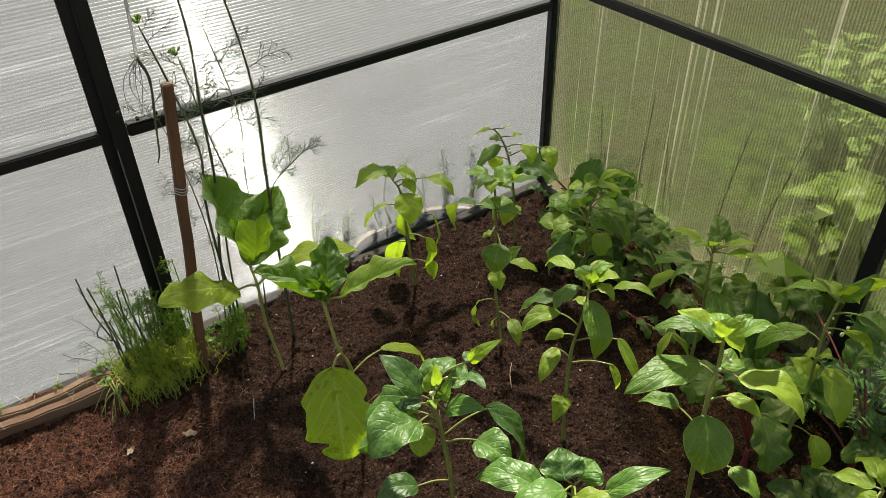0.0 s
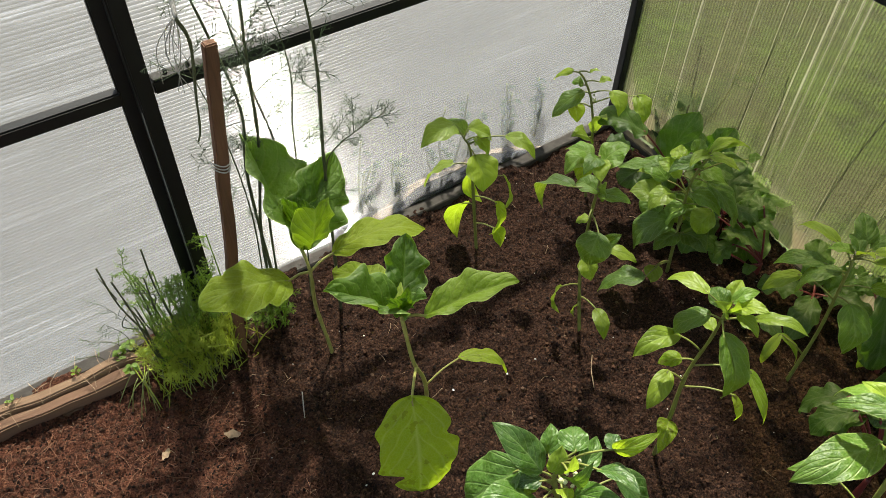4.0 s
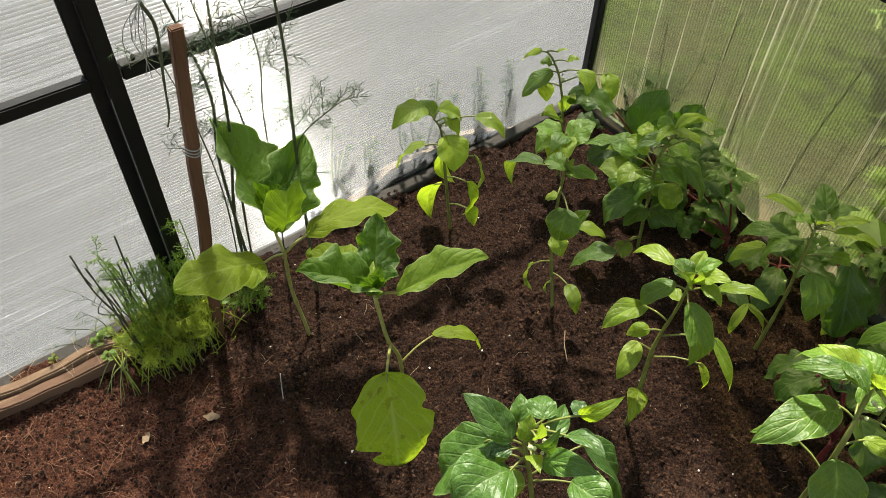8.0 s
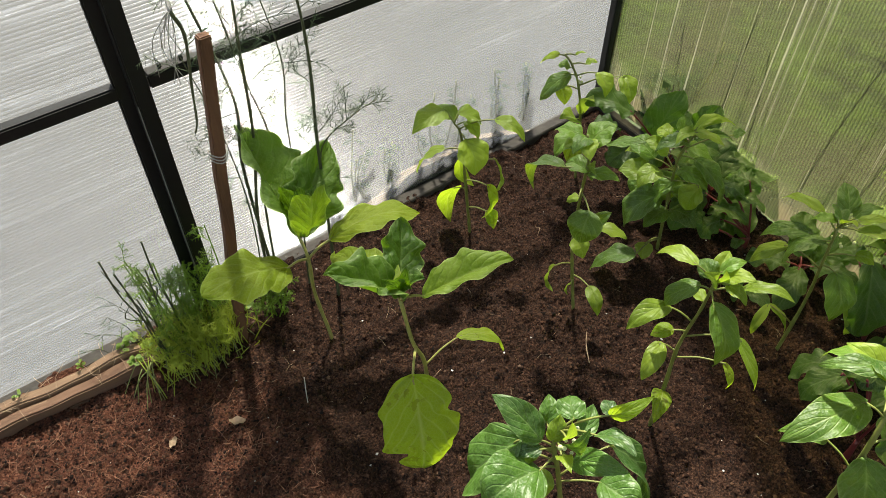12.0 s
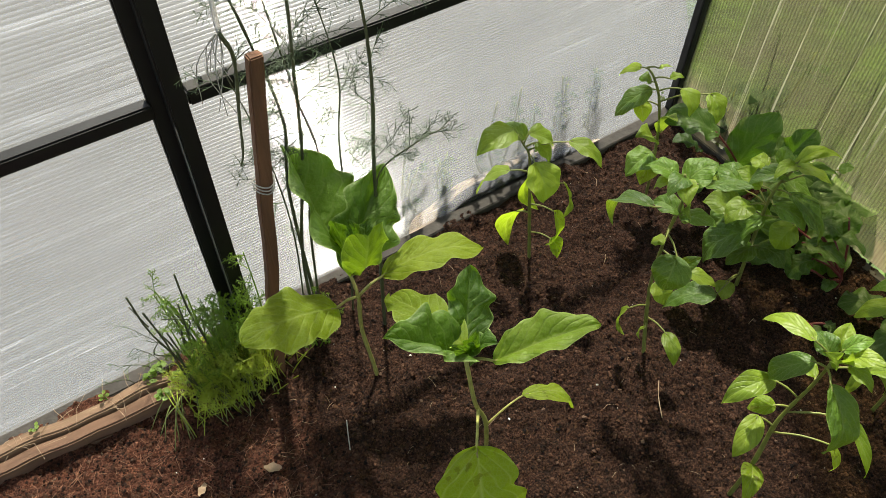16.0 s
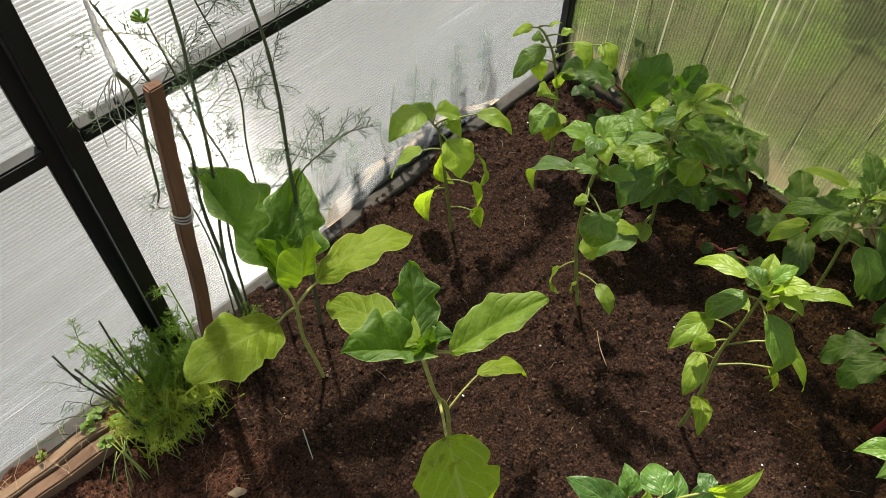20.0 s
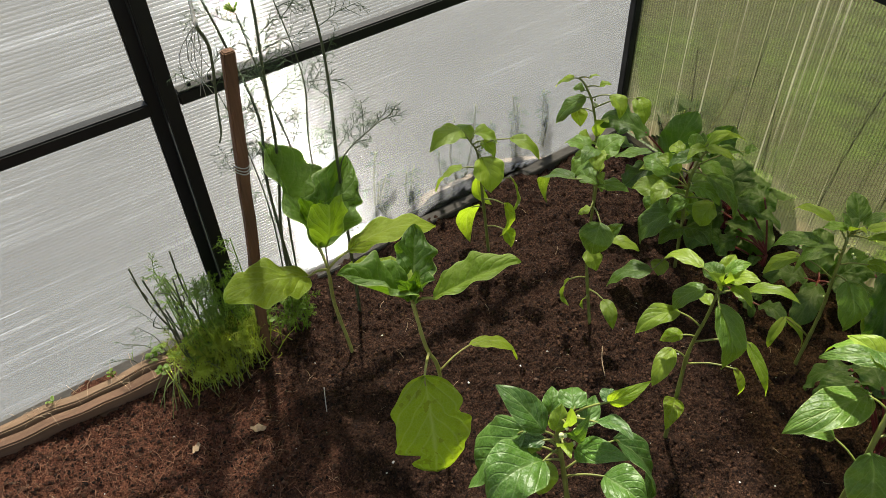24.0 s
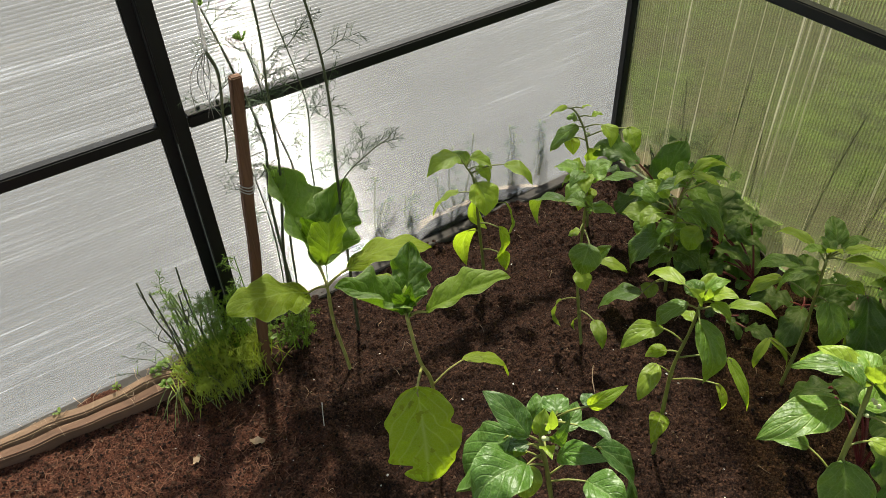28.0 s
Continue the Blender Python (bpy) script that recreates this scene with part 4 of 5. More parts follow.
leaf(pep_e, (-0.011, -0.003, 0.125), (-0.067, -0.035, 0.137), 0.036, M_yellow, 0.1, 0.2, 0)
leaf(pep_e, (0.055, -0.051, 0.274), (0.053, -0.114, 0.208), 0.026, M_yellow, 0.12, 0.2, 0)
leaf(pep_e, (0.039, -0.053, 0.225), (0.039, -0.079, 0.182), 0.018, M_yellow, 0.1, 0.2, 0)
leaf(pep_e, (0.026, 0.006, 0.375), (0.017, -0.009, 0.418), 0.017, M_lime, 0.1, 0.2, 0)
leaf(pep_e, (0.025, 0.008, 0.371), (-0.006, 0.007, 0.418), 0.020, M_lime, 0.1, 0.2, 0)
leaf(pep_e, (0.031, 0.011, 0.321), (0.032, 0.046, 0.310), 0.021, M_lime, 0.1, 0.2, 0)

pep_f = holder("pepper_plant", (1.103, 0.813, 0), "pepper plant with broad leaves near the end wall", "plant", "pepper plants")
stem(pep_f, [(0.000, 0.000, -0.030), (0.010, 0.002, 0.134), (0.015, 0.010, 0.233), (0.020, 0.018, 0.314)], 0.0042, 0.0027, M_stem)
leaf(pep_f, (0.006, 0.021, 0.289), (-0.046, 0.056, 0.246), 0.033, M_pepper, 0.1, 0.2, 0)
leaf(pep_f, (0.005, 0.045, 0.285), (-0.028, 0.114, 0.251), 0.028, M_pepper, 0.14, 0.2, 0)
leaf(pep_f, (-0.008, 0.068, 0.244), (-0.040, 0.106, 0.193), 0.027, M_lime, 0.14, 0.2, 0)
leaf(pep_f, (0.026, 0.052, 0.318), (0.027, 0.126, 0.301), 0.021, M_lime, 0.1, 0.2, 0)
leaf(pep_f, (0.042, 0.021, 0.334), (0.072, 0.058, 0.359), 0.036, M_pepper, 0.05, 0.2, 0)
leaf(pep_f, (0.032, -0.002, 0.337), (0.070, -0.036, 0.347), 0.020, M_lime, 0.1, 0.2, 0)
leaf(pep_f, (0.032, -0.008, 0.322), (0.053, -0.075, 0.335), 0.025, M_lime, 0.1, 0.2, 0)
leaf(pep_f, (0.045, 0.010, 0.328), (0.085, -0.009, 0.345), 0.024, M_pepper, 0.1, 0.2, 0)
leaf(pep_f, (0.007, -0.018, 0.243), (-0.025, -0.061, 0.177), 0.053, M_pepper, 0.1, 0.2, 0)
leaf(pep_f, (-0.012, 0.047, 0.102), (-0.048, 0.043, 0.043), 0.018, M_lime, 0.1, 0.2, 0)
leaf(pep_f, (0.018, 0.023, 0.325), (0.002, 0.057, 0.318), 0.022, M_pepper, 0.1, 0.2, 0)
leaf(pep_f, (-0.012, 0.047, 0.102), (0.003, 0.001, 0.054), 0.017, M_lime, 0.1, 0.2, 0)
leaf(pep_f, (0.035, -0.023, 0.272), (0.052, -0.052, 0.267), 0.027, M_yellow, 0.1, 0.2, 0)
leaf(pep_f, (0.021, 0.016, 0.329), (0.041, 0.049, 0.336), 0.022, M_pepper, 0.1, 0.2, 0)
leaf(pep_f, (0.003, 0.009, 0.342), (-0.010, -0.014, 0.368), 0.020, M_lime, 0.1, 0.2, 0)

pep_g = holder("pepper_plant", (0.470, 0.749, 0), "glossy dark green pepper plant with flower buds", "plant", "pepper plants")
stem(pep_g, [(0.000, 0.000, -0.030), (0.004, 0.019, 0.194), (0.001, 0.040, 0.314), (-0.005, 0.051, 0.371), (-0.002, 0.049, 0.410)], 0.0048, 0.0032, M_stem)
leaf(pep_g, (-0.017, 0.064, 0.381), (-0.043, 0.122, 0.430), 0.036, M_deep, 0.04, 0.25, 0)
leaf(pep_g, (0.001, 0.073, 0.390), (0.021, 0.094, 0.409), 0.024, M_deep, 0.1, 0.2, 0)
leaf(pep_g, (0.014, 0.046, 0.424), (0.038, 0.076, 0.419), 0.031, M_deep, 0.1, 0.2, 0)
leaf(pep_g, (0.014, 0.031, 0.406), (0.050, 0.048, 0.420), 0.023, M_deep, 0.0, 0.4, 0)
leaf(pep_g, (0.033, 0.013, 0.461), (0.061, -0.013, 0.503), 0.020, M_yellow, 0.15, 0.2, 0)
leaf(pep_g, (0.033, 0.013, 0.461), (0.043, 0.032, 0.460), 0.018, M_deep, 0.1, 0.2, 0)
leaf(pep_g, (0.011, 0.009, 0.444), (0.019, -0.040, 0.464), 0.021, M_deep, 0.1, 0.2, 0)
leaf(pep_g, (-0.002, 0.020, 0.376), (0.017, -0.041, 0.426), 0.029, M_deep, 0.1, 0.2, 0)
leaf(pep_g, (0.037, -0.002, 0.308), (0.052, -0.062, 0.309), 0.047, M_deep, 0.1, 0.2, 0)
leaf(pep_g, (-0.021, 0.056, 0.373), (-0.051, 0.075, 0.369), 0.020, M_deep, 0.1, 0.2, 0)
leaf(pep_g, (-0.033, 0.081, 0.372), (-0.086, 0.113, 0.253), 0.072, M_deep, 0.12, 0.2, 0)
leaf(pep_g, (-0.035, 0.041, 0.358), (-0.117, 0.046, 0.336), 0.066, M_deep, 0.12, 0.2, 0)
leaf(pep_g, (-0.013, 0.048, 0.398), (0.004, 0.058, 0.427), 0.022, M_lime, 0.05, 0.3, 0)
leaf(pep_g, (0.002, 0.042, 0.381), (-0.003, 0.011, 0.454), 0.017, M_deep, 0.1, 0.2, 0)
leaf(pep_g, (-0.019, 0.027, 0.402), (-0.033, 0.002, 0.429), 0.017, M_lime, 0.1, 0.2, 0)
leaf(pep_g, (-0.022, 0.068, 0.347), (-0.045, 0.054, 0.368), 0.017, M_lime, 0.1, 0.2, 0)
leaf(pep_g, (0.070, 0.021, 0.332), (0.100, -0.023, 0.206), 0.053, M_deep, 0.1, 0.2, 0)
leaf(pep_g, (-0.024, 0.052, 0.333), (-0.045, 0.030, 0.295), 0.035, M_lime, 0.1, 0.2, 0)
leaf(pep_g, (-0.048, 0.037, 0.224), (-0.108, 0.057, 0.224), 0.037, M_deep, 0.1, 0.2, 0)
leaf(pep_g, (-0.010, 0.032, 0.425), (-0.014, 0.027, 0.473), 0.014, M_lime, 0.1, 0.2, 0)

pep_h = holder("pepper_plant", (0.779, 0.552, 0), "pepper plant with large shiny pale-veined leaves", "plant", "pepper plants")
stem(pep_h, [(0.000, 0.000, -0.030), (0.007, 0.011, 0.126), (-0.001, 0.019, 0.352), (0.027, 0.033, 0.420), (0.029, 0.038, 0.458)], 0.005, 0.003, M_stem)
leaf(pep_h, (0.009, 0.054, 0.413), (-0.103, 0.086, 0.407), 0.047, M_pepper, 0.1, 0.2, 0)
leaf(pep_h, (-0.004, 0.060, 0.324), (-0.036, 0.108, 0.317), 0.028, M_pepper, 0.12, 0.2, 0)
leaf(pep_h, (-0.005, 0.013, 0.346), (-0.034, -0.023, 0.272), 0.060, M_pepper, 0.1, 0.2, 0)
leaf(pep_h, (0.028, -0.031, 0.250), (0.026, -0.087, 0.236), 0.036, M_pepper, 0.12, 0.2, 0)
leaf(pep_h, (0.023, 0.046, 0.463), (-0.026, 0.113, 0.456), 0.026, M_pepper, 0.14, 0.2, 0)
leaf(pep_h, (0.029, 0.038, 0.458), (0.016, 0.107, 0.476), 0.035, M_lime, 0.05, 0.2, 0)
leaf(pep_h, (0.012, 0.029, 0.479), (0.013, 0.008, 0.521), 0.045, M_lime, 0.05, 0.2, 0)
leaf(pep_h, (0.041, 0.020, 0.474), (0.088, -0.001, 0.484), 0.029, M_pepper, 0.1, 0.2, 0)
leaf(pep_h, (0.027, -0.003, 0.418), (0.064, -0.090, 0.396), 0.045, M_lime, 0.14, 0.2, 0)
leaf(pep_h, (0.028, 0.008, 0.372), (0.047, -0.041, 0.362), 0.021, M_lime, 0.1, 0.2, 0)
leaf(pep_h, (0.029, 0.038, 0.460), (0.050, 0.078, 0.469), 0.026, M_pepper, 0.1, 0.2, 0)
leaf(pep_h, (0.047, 0.045, 0.447), (0.089, 0.038, 0.474), 0.027, M_pepper, 0.1, 0.2, 0)
leaf(pep_h, (0.044, 0.040, 0.398), (0.094, 0.036, 0.384), 0.032, M_pepper, 0.1, 0.2, 0)
leaf(pep_h, (0.017, 0.076, 0.467), (0.022, 0.130, 0.414), 0.021, M_pepper, 0.1, 0.2, 0)
leaf(pep_h, (0.018, 0.072, 0.472), (-0.001, 0.034, 0.479), 0.025, M_pepper, 0.1, 0.2, 0)

pep_i = holder("pepper_plant", (1.096, 0.562, 0), "pepper plant with small buds beside the end wall", "plant", "pepper plants")
stem(pep_i, [(0.000, 0.000, -0.030), (0.002, 0.017, 0.087), (0.012, 0.015, 0.153), (0.013, 0.025, 0.299), (0.030, 0.027, 0.370)], 0.0042, 0.0024, M_stem)
leaf(pep_i, (0.023, 0.050, 0.374), (-0.013, 0.106, 0.353), 0.021, M_pepper, 0.1, 0.2, 0)
leaf(pep_i, (0.042, 0.012, 0.391), (0.020, -0.036, 0.453), 0.024, M_lime, 0.1, 0.2, 0)
leaf(pep_i, (0.040, -0.008, 0.352), (0.034, -0.074, 0.333), 0.043, M_pepper, 0.12, 0.2, 0)
leaf(pep_i, (0.019, 0.023, 0.251), (0.010, 0.042, 0.242), 0.028, M_lime, 0.1, 0.2, 0)
leaf(pep_i, (0.020, 0.020, 0.248), (0.015, 0.000, 0.266), 0.025, M_lime, 0.1, 0.2, 0)
leaf(pep_i, (0.002, -0.005, 0.247), (-0.019, -0.070, 0.184), 0.045, M_lime, 0.12, 0.2, 0)
leaf(pep_i, (0.002, -0.024, 0.093), (-0.012, -0.056, 0.037), 0.044, M_yellow, 0.1, 0.2, 0)
leaf(pep_i, (0.029, -0.003, 0.318), (0.005, -0.059, 0.331), 0.031, M_yellow, 0.1, 0.2, 0)
leaf(pep_i, (0.013, 0.052, 0.287), (-0.034, 0.113, 0.229), 0.032, M_pepper, 0.14, 0.2, 0)
leaf(pep_i, (0.030, 0.027, 0.370), (0.052, 0.058, 0.375), 0.017, M_lime, 0.1, 0.2, 0)
leaf(pep_i, (0.032, 0.024, 0.372), (0.018, -0.008, 0.389), 0.019, M_lime, 0.1, 0.2, 0)
leaf(pep_i, (0.032, 0.027, 0.372), (0.038, -0.008, 0.437), 0.026, M_pepper, 0.1, 0.2, 0)
leaf(pep_i, (0.044, 0.027, 0.165), (0.042, 0.073, 0.190), 0.050, M_lime, 0.1, 0.2, 0)
leaf(pep_i, (0.005, 0.013, 0.174), (0.001, 0.082, 0.180), 0.043, M_pepper, 0.1, 0.2, 0)

pep_j = holder("pepper_plant", (0.522, 0.558, 0), "low glossy pepper plant close to the path", "plant", "pepper plants")
stem(pep_j, [(0.000, 0.000, -0.030), (0.006, 0.015, 0.211), (0.031, 0.040, 0.330)], 0.0048, 0.0032, M_stem)
leaf(pep_j, (0.021, 0.048, 0.343), (0.037, 0.079, 0.366), 0.055, M_deep, 0.08, 0.2, 0)
leaf(pep_j, (0.043, 0.038, 0.336), (0.069, 0.043, 0.352), 0.049, M_deep, 0.05, 0.2, 0)
leaf(pep_j, (0.059, 0.006, 0.333), (0.118, -0.034, 0.381), 0.031, M_deep, 0.08, 0.2, 0)
leaf(pep_j, (-0.007, 0.060, 0.330), (-0.063, 0.134, 0.327), 0.043, M_deep, 0.08, 0.2, 0)
leaf(pep_j, (0.007, 0.034, 0.345), (-0.064, 0.061, 0.338), 0.042, M_deep, 0.1, 0.2, 0)
leaf(pep_j, (0.010, 0.016, 0.351), (0.021, -0.051, 0.362), 0.040, M_lime, 0.1, 0.2, 0)

pep_k = holder("pepper_plant", (0.883, 0.340, 0), "pepper plant with bright green pointed leaves near the end wall", "plant", "pepper plants")
stem(pep_k, [(0.000, 0.000, -0.030), (0.007, 0.010, 0.180), (0.004, 0.017, 0.316)], 0.0048, 0.0032, M_stem)
leaf(pep_k, (0.001, 0.027, 0.316), (0.001, 0.085, 0.286), 0.027, M_lime, 0.08, 0.2, 0)
leaf(pep_k, (0.012, 0.027, 0.323), (0.047, 0.074, 0.298), 0.032, M_lime, 0.1, 0.2, 0)
leaf(pep_k, (0.004, 0.020, 0.325), (0.042, 0.030, 0.357), 0.033, M_lime, 0.1, 0.2, 0)
leaf(pep_k, (-0.015, 0.015, 0.322), (-0.028, 0.035, 0.284), 0.029, M_lime, 0.1, 0.2, 0)

beet_a = holder("beet_plant", (1.255, 1.252, 0), "beet plant with large dark rounded leaves and red stems", "plant", "beet plants")
stem(beet_a, [(0.000, 0.000, -0.020), (0.002, 0.004, 0.054)], 0.009, 0.006, M_red_stem)
leaf(beet_a, (-0.018, 0.039, 0.122), (0.008, 0.018, 0.251), 0.075, M_beet, 0.08, 0.1, 0)
leaf(beet_a, (0.004, 0.058, 0.114), (0.023, 0.075, 0.196), 0.065, M_beet, 0.1, 0.2, 0)
leaf(beet_a, (-0.064, 0.075, 0.197), (-0.125, 0.157, 0.220), 0.072, M_beet, 0.1, 0.2, 0)
leaf(beet_a, (0.049, -0.016, 0.143), (0.088, -0.027, 0.210), 0.059, M_beet, 0.1, 0.2, 0)
leaf(beet_a, (-0.022, 0.012, 0.127), (-0.095, 0.009, 0.102), 0.071, M_beet, 0.1, 0.2, 0)
leaf(beet_a, (0.031, 0.007, 0.136), (0.086, -0.015, 0.148), 0.072, M_beet, 0.1, 0.2, 0)
leaf(beet_a, (-0.039, -0.035, 0.105), (-0.028, -0.114, 0.126), 0.065, M_beet, 0.1, 0.2, 0)
leaf(beet_a, (-0.039, 0.064, 0.099), (-0.111, 0.075, 0.077), 0.063, M_beet, 0.1, 0.2, 0)
leaf(beet_a, (-0.064, 0.101, 0.134), (-0.109, 0.131, 0.159), 0.055, M_beet, 0.1, 0.2, 0)
leaf(beet_a, (0.010, -0.032, 0.126), (0.038, -0.082, 0.160), 0.070, M_beet, 0.1, 0.2, 0)

beet_b = holder("beet_plant", (1.256, 1.015, 0), "beet plant with ragged leaves and dark red stems", "plant", "beet plants")
stem(beet_b, [(0.000, 0.000, -0.020), (0.001, 0.002, 0.040)], 0.008, 0.005, M_red_stem)
leaf(beet_b, (-0.027, 0.070, 0.120), (-0.007, -0.010, 0.137), 0.047, M_beet, 0.12, 0.2, 0)
leaf(beet_b, (-0.063, 0.072, 0.114), (-0.044, -0.005, 0.117), 0.044, M_beet, 0.12, 0.2, 0)
leaf(beet_b, (0.009, 0.048, 0.156), (0.004, 0.099, 0.141), 0.052, M_beet, 0.1, 0.2, 0)
leaf(beet_b, (-0.001, 0.062, 0.119), (0.039, 0.057, 0.157), 0.056, M_beet, 0.1, 0.2, 0)
leaf(beet_b, (-0.024, 0.008, 0.044), (-0.052, -0.003, 0.045), 0.027, M_beet, 0.1, 0.2, 0)
leaf(beet_b, (-0.037, 0.091, 0.141), (-0.019, 0.036, 0.150), 0.049, M_beet, 0.1, 0.2, 0)
leaf(beet_b, (-0.051, 0.045, 0.088), (-0.093, 0.057, 0.053), 0.045, M_beet, 0.1, 0.2, 0)
leaf(beet_b, (-0.027, 0.108, 0.097), (-0.046, 0.145, 0.096), 0.046, M_beet, 0.1, 0.2, 0)
leaf(beet_b, (-0.057, 0.073, 0.051), (-0.102, 0.079, 0.098), 0.038, M_beet, 0.1, 0.2, 0)

beet_c = holder("beet_plant", (1.244, 0.726, 0), "beet plant with a red stem and large hanging leaves", "plant", "beet plants")
stem(beet_c, [(0.000, 0.000, -0.020), (0.002, 0.003, 0.057)], 0.008, 0.005, M_red_stem)
leaf(beet_c, (-0.003, 0.060, 0.185), (-0.048, 0.000, 0.066), 0.080, M_beet, 0.1, 0.2, 0)
leaf(beet_c, (0.022, 0.054, 0.195), (0.027, 0.001, 0.165), 0.057, M_beet, 0.1, 0.2, 0)
leaf(beet_c, (0.013, -0.008, 0.093), (0.049, 0.010, 0.132), 0.031, M_beet, 0.1, 0.2, 0)
leaf(beet_c, (-0.035, 0.051, 0.136), (-0.062, 0.014, 0.059), 0.039, M_lime, 0.1, 0.2, 0)
leaf(beet_c, (0.020, 0.082, 0.147), (0.036, 0.127, 0.142), 0.052, M_beet, 0.1, 0.2, 0)

beet_d = holder("beet_plant", (1.022, 0.602, 0), "low beet plant with rounded dull green leaves", "plant", "beet plants")
stem(beet_d, [(0.000, 0.000, -0.020), (0.004, 0.003, 0.045)], 0.008, 0.005, M_red_stem)
leaf(beet_d, (-0.009, 0.092, 0.182), (-0.029, 0.147, 0.104), 0.054, M_beet, 0.1, 0.2, 0)
leaf(beet_d, (-0.031, 0.072, 0.194), (-0.079, 0.103, 0.138), 0.043, M_beet, 0.1, 0.2, 0)
leaf(beet_d, (-0.012, -0.005, 0.156), (-0.047, -0.074, 0.094), 0.079, M_beet, 0.1, 0.2, 0)
leaf(beet_d, (-0.014, 0.060, 0.177), (-0.051, 0.104, 0.125), 0.049, M_beet, 0.1, 0.2, 0)
leaf(beet_d, (0.046, 0.046, 0.136), (0.100, 0.029, 0.174), 0.070, M_beet, 0.1, 0.2, 0)
leaf(beet_d, (-0.005, 0.044, 0.184), (0.029, 0.098, 0.190), 0.059, M_beet, 0.1, 0.2, 0)
leaf(beet_d, (0.033, 0.057, 0.179), (-0.015, 0.043, 0.176), 0.053, M_beet, 0.1, 0.2, 0)

beet_f = holder("beet_plant", (1.133, 0.988, 0), "small beet seedling with narrow dark leaves", "plant", "beet plants")
stem(beet_f, [(0.000, 0.000, -0.020), (0.001, 0.002, 0.030)], 0.004, 0.003, M_red_stem)
leaf(beet_f, (0.005, -0.054, 0.035), (-0.007, -0.119, 0.058), 0.033, M_beet, 0.12, 0.2, 0)
leaf(beet_f, (0.001, -0.009, 0.030), (-0.014, -0.058, 0.021), 0.026, M_beet, 0.12, 0.2, 0)
leaf(beet_f, (-0.001, 0.021, 0.029), (-0.022, 0.026, 0.017), 0.023, M_beet, 0.1, 0.2, 0)
leaf(beet_f, (0.022, -0.019, 0.031), (0.034, -0.040, 0.025), 0.024, M_beet, 0.1, 0.2, 0)

beet_e = holder("beet_plant", (1.187, 0.486, 0), "beet plant with rounded leaves in the shade", "plant", "beet plants")
stem(beet_e, [(0.000, 0.000, -0.020), (0.005, 0.003, 0.075)], 0.008, 0.005, M_red_stem)
leaf(beet_e, (0.115, 0.203, 0.169), (0.136, 0.270, 0.177), 0.066, M_beet, 0.1, 0.2, 0)
leaf(beet_e, (0.011, 0.076, 0.192), (0.066, 0.074, 0.230), 0.057, M_beet, 0.1, 0.2, 0)
leaf(beet_e, (0.015, 0.122, 0.053), (0.037, 0.087, 0.106), 0.072, M_beet, 0.1, 0.2, 0)
leaf(beet_e, (0.062, 0.094, 0.218), (0.094, 0.082, 0.250), 0.059, M_beet, 0.1, 0.2, 0)

for owner, at, n, seed in ((pep_a, (-0.021, 0.032, 0.298), 4, 1), (pep_g, (-0.007, 0.035, 0.414), 9, 2), (pep_d, (0.039, 0.013, 0.293), 6, 3), (pep_f, (0.074, 0.019, 0.249), 8, 4), (pep_i, (0.042, 0.022, 0.298), 6, 5), (pep_h, (0.026, 0.036, 0.432), 4, 6), (pep_b, (-0.015, 0.019, 0.253), 4, 7)):
    buds(owner, at, n, 0.011, seed)


# ---- dill ----
def feather(start, way, length, rng, depth=0, chunks=None, thick=0.0009, spread=1.0):
    """Thread-like dill foliage: a rib with fine, forked threads."""
    way = way.normalized()
    pts, p = [start], start.copy()
    for i in range(4):
        way = (way + Vector([rng.gauss(0, 0.10) for _ in range(3)]) - Vector((0, 0, 0.03))).normalized()
        p = p + way * length / 4
        pts.append(p)
    chunks.append(tube_data(pts, thick, thick * 0.5, 3, 1))
    if depth < 2:
        for k in range(9 if depth == 0 else 5):
            f = 0.2 + 0.8 * k / (9 if depth == 0 else 5)
            q = pts[min(3, int(f * 4))].lerp(pts[min(4, int(f * 4) + 1)], f * 4 % 1)
            side = way.cross(Vector([rng.gauss(0, 1) for _ in range(3)])).normalized()
            feather(q, way * 0.7 + side * spread, length * (0.5 - 0.2 * f), rng, depth + 1, chunks, thick * 0.7, spread)
    return chunks


def dill(name, at, points, r0, label, sprays, material, rng, length=0.065):
    plant = holder(name, at, label, "dill", "dill stalks")
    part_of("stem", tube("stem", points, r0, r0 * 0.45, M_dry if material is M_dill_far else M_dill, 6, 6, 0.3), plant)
    line = smooth_line(points, 10)
    for k in range(sprays):
        c = line[int(len(line) * rng.uniform(0.25, 0.99))]
        a = rng.uniform(0, 2 * math.pi)
        way = Vector((math.cos(a), 0.35 * math.sin(a) - 0.1, rng.uniform(0.2, 0.9)))
        part_of("spray", mesh("spray", *join(feather(c, way, length * rng.uniform(0.6, 1.3), rng, 0, [], 0.0008)), material), plant)
    return plant


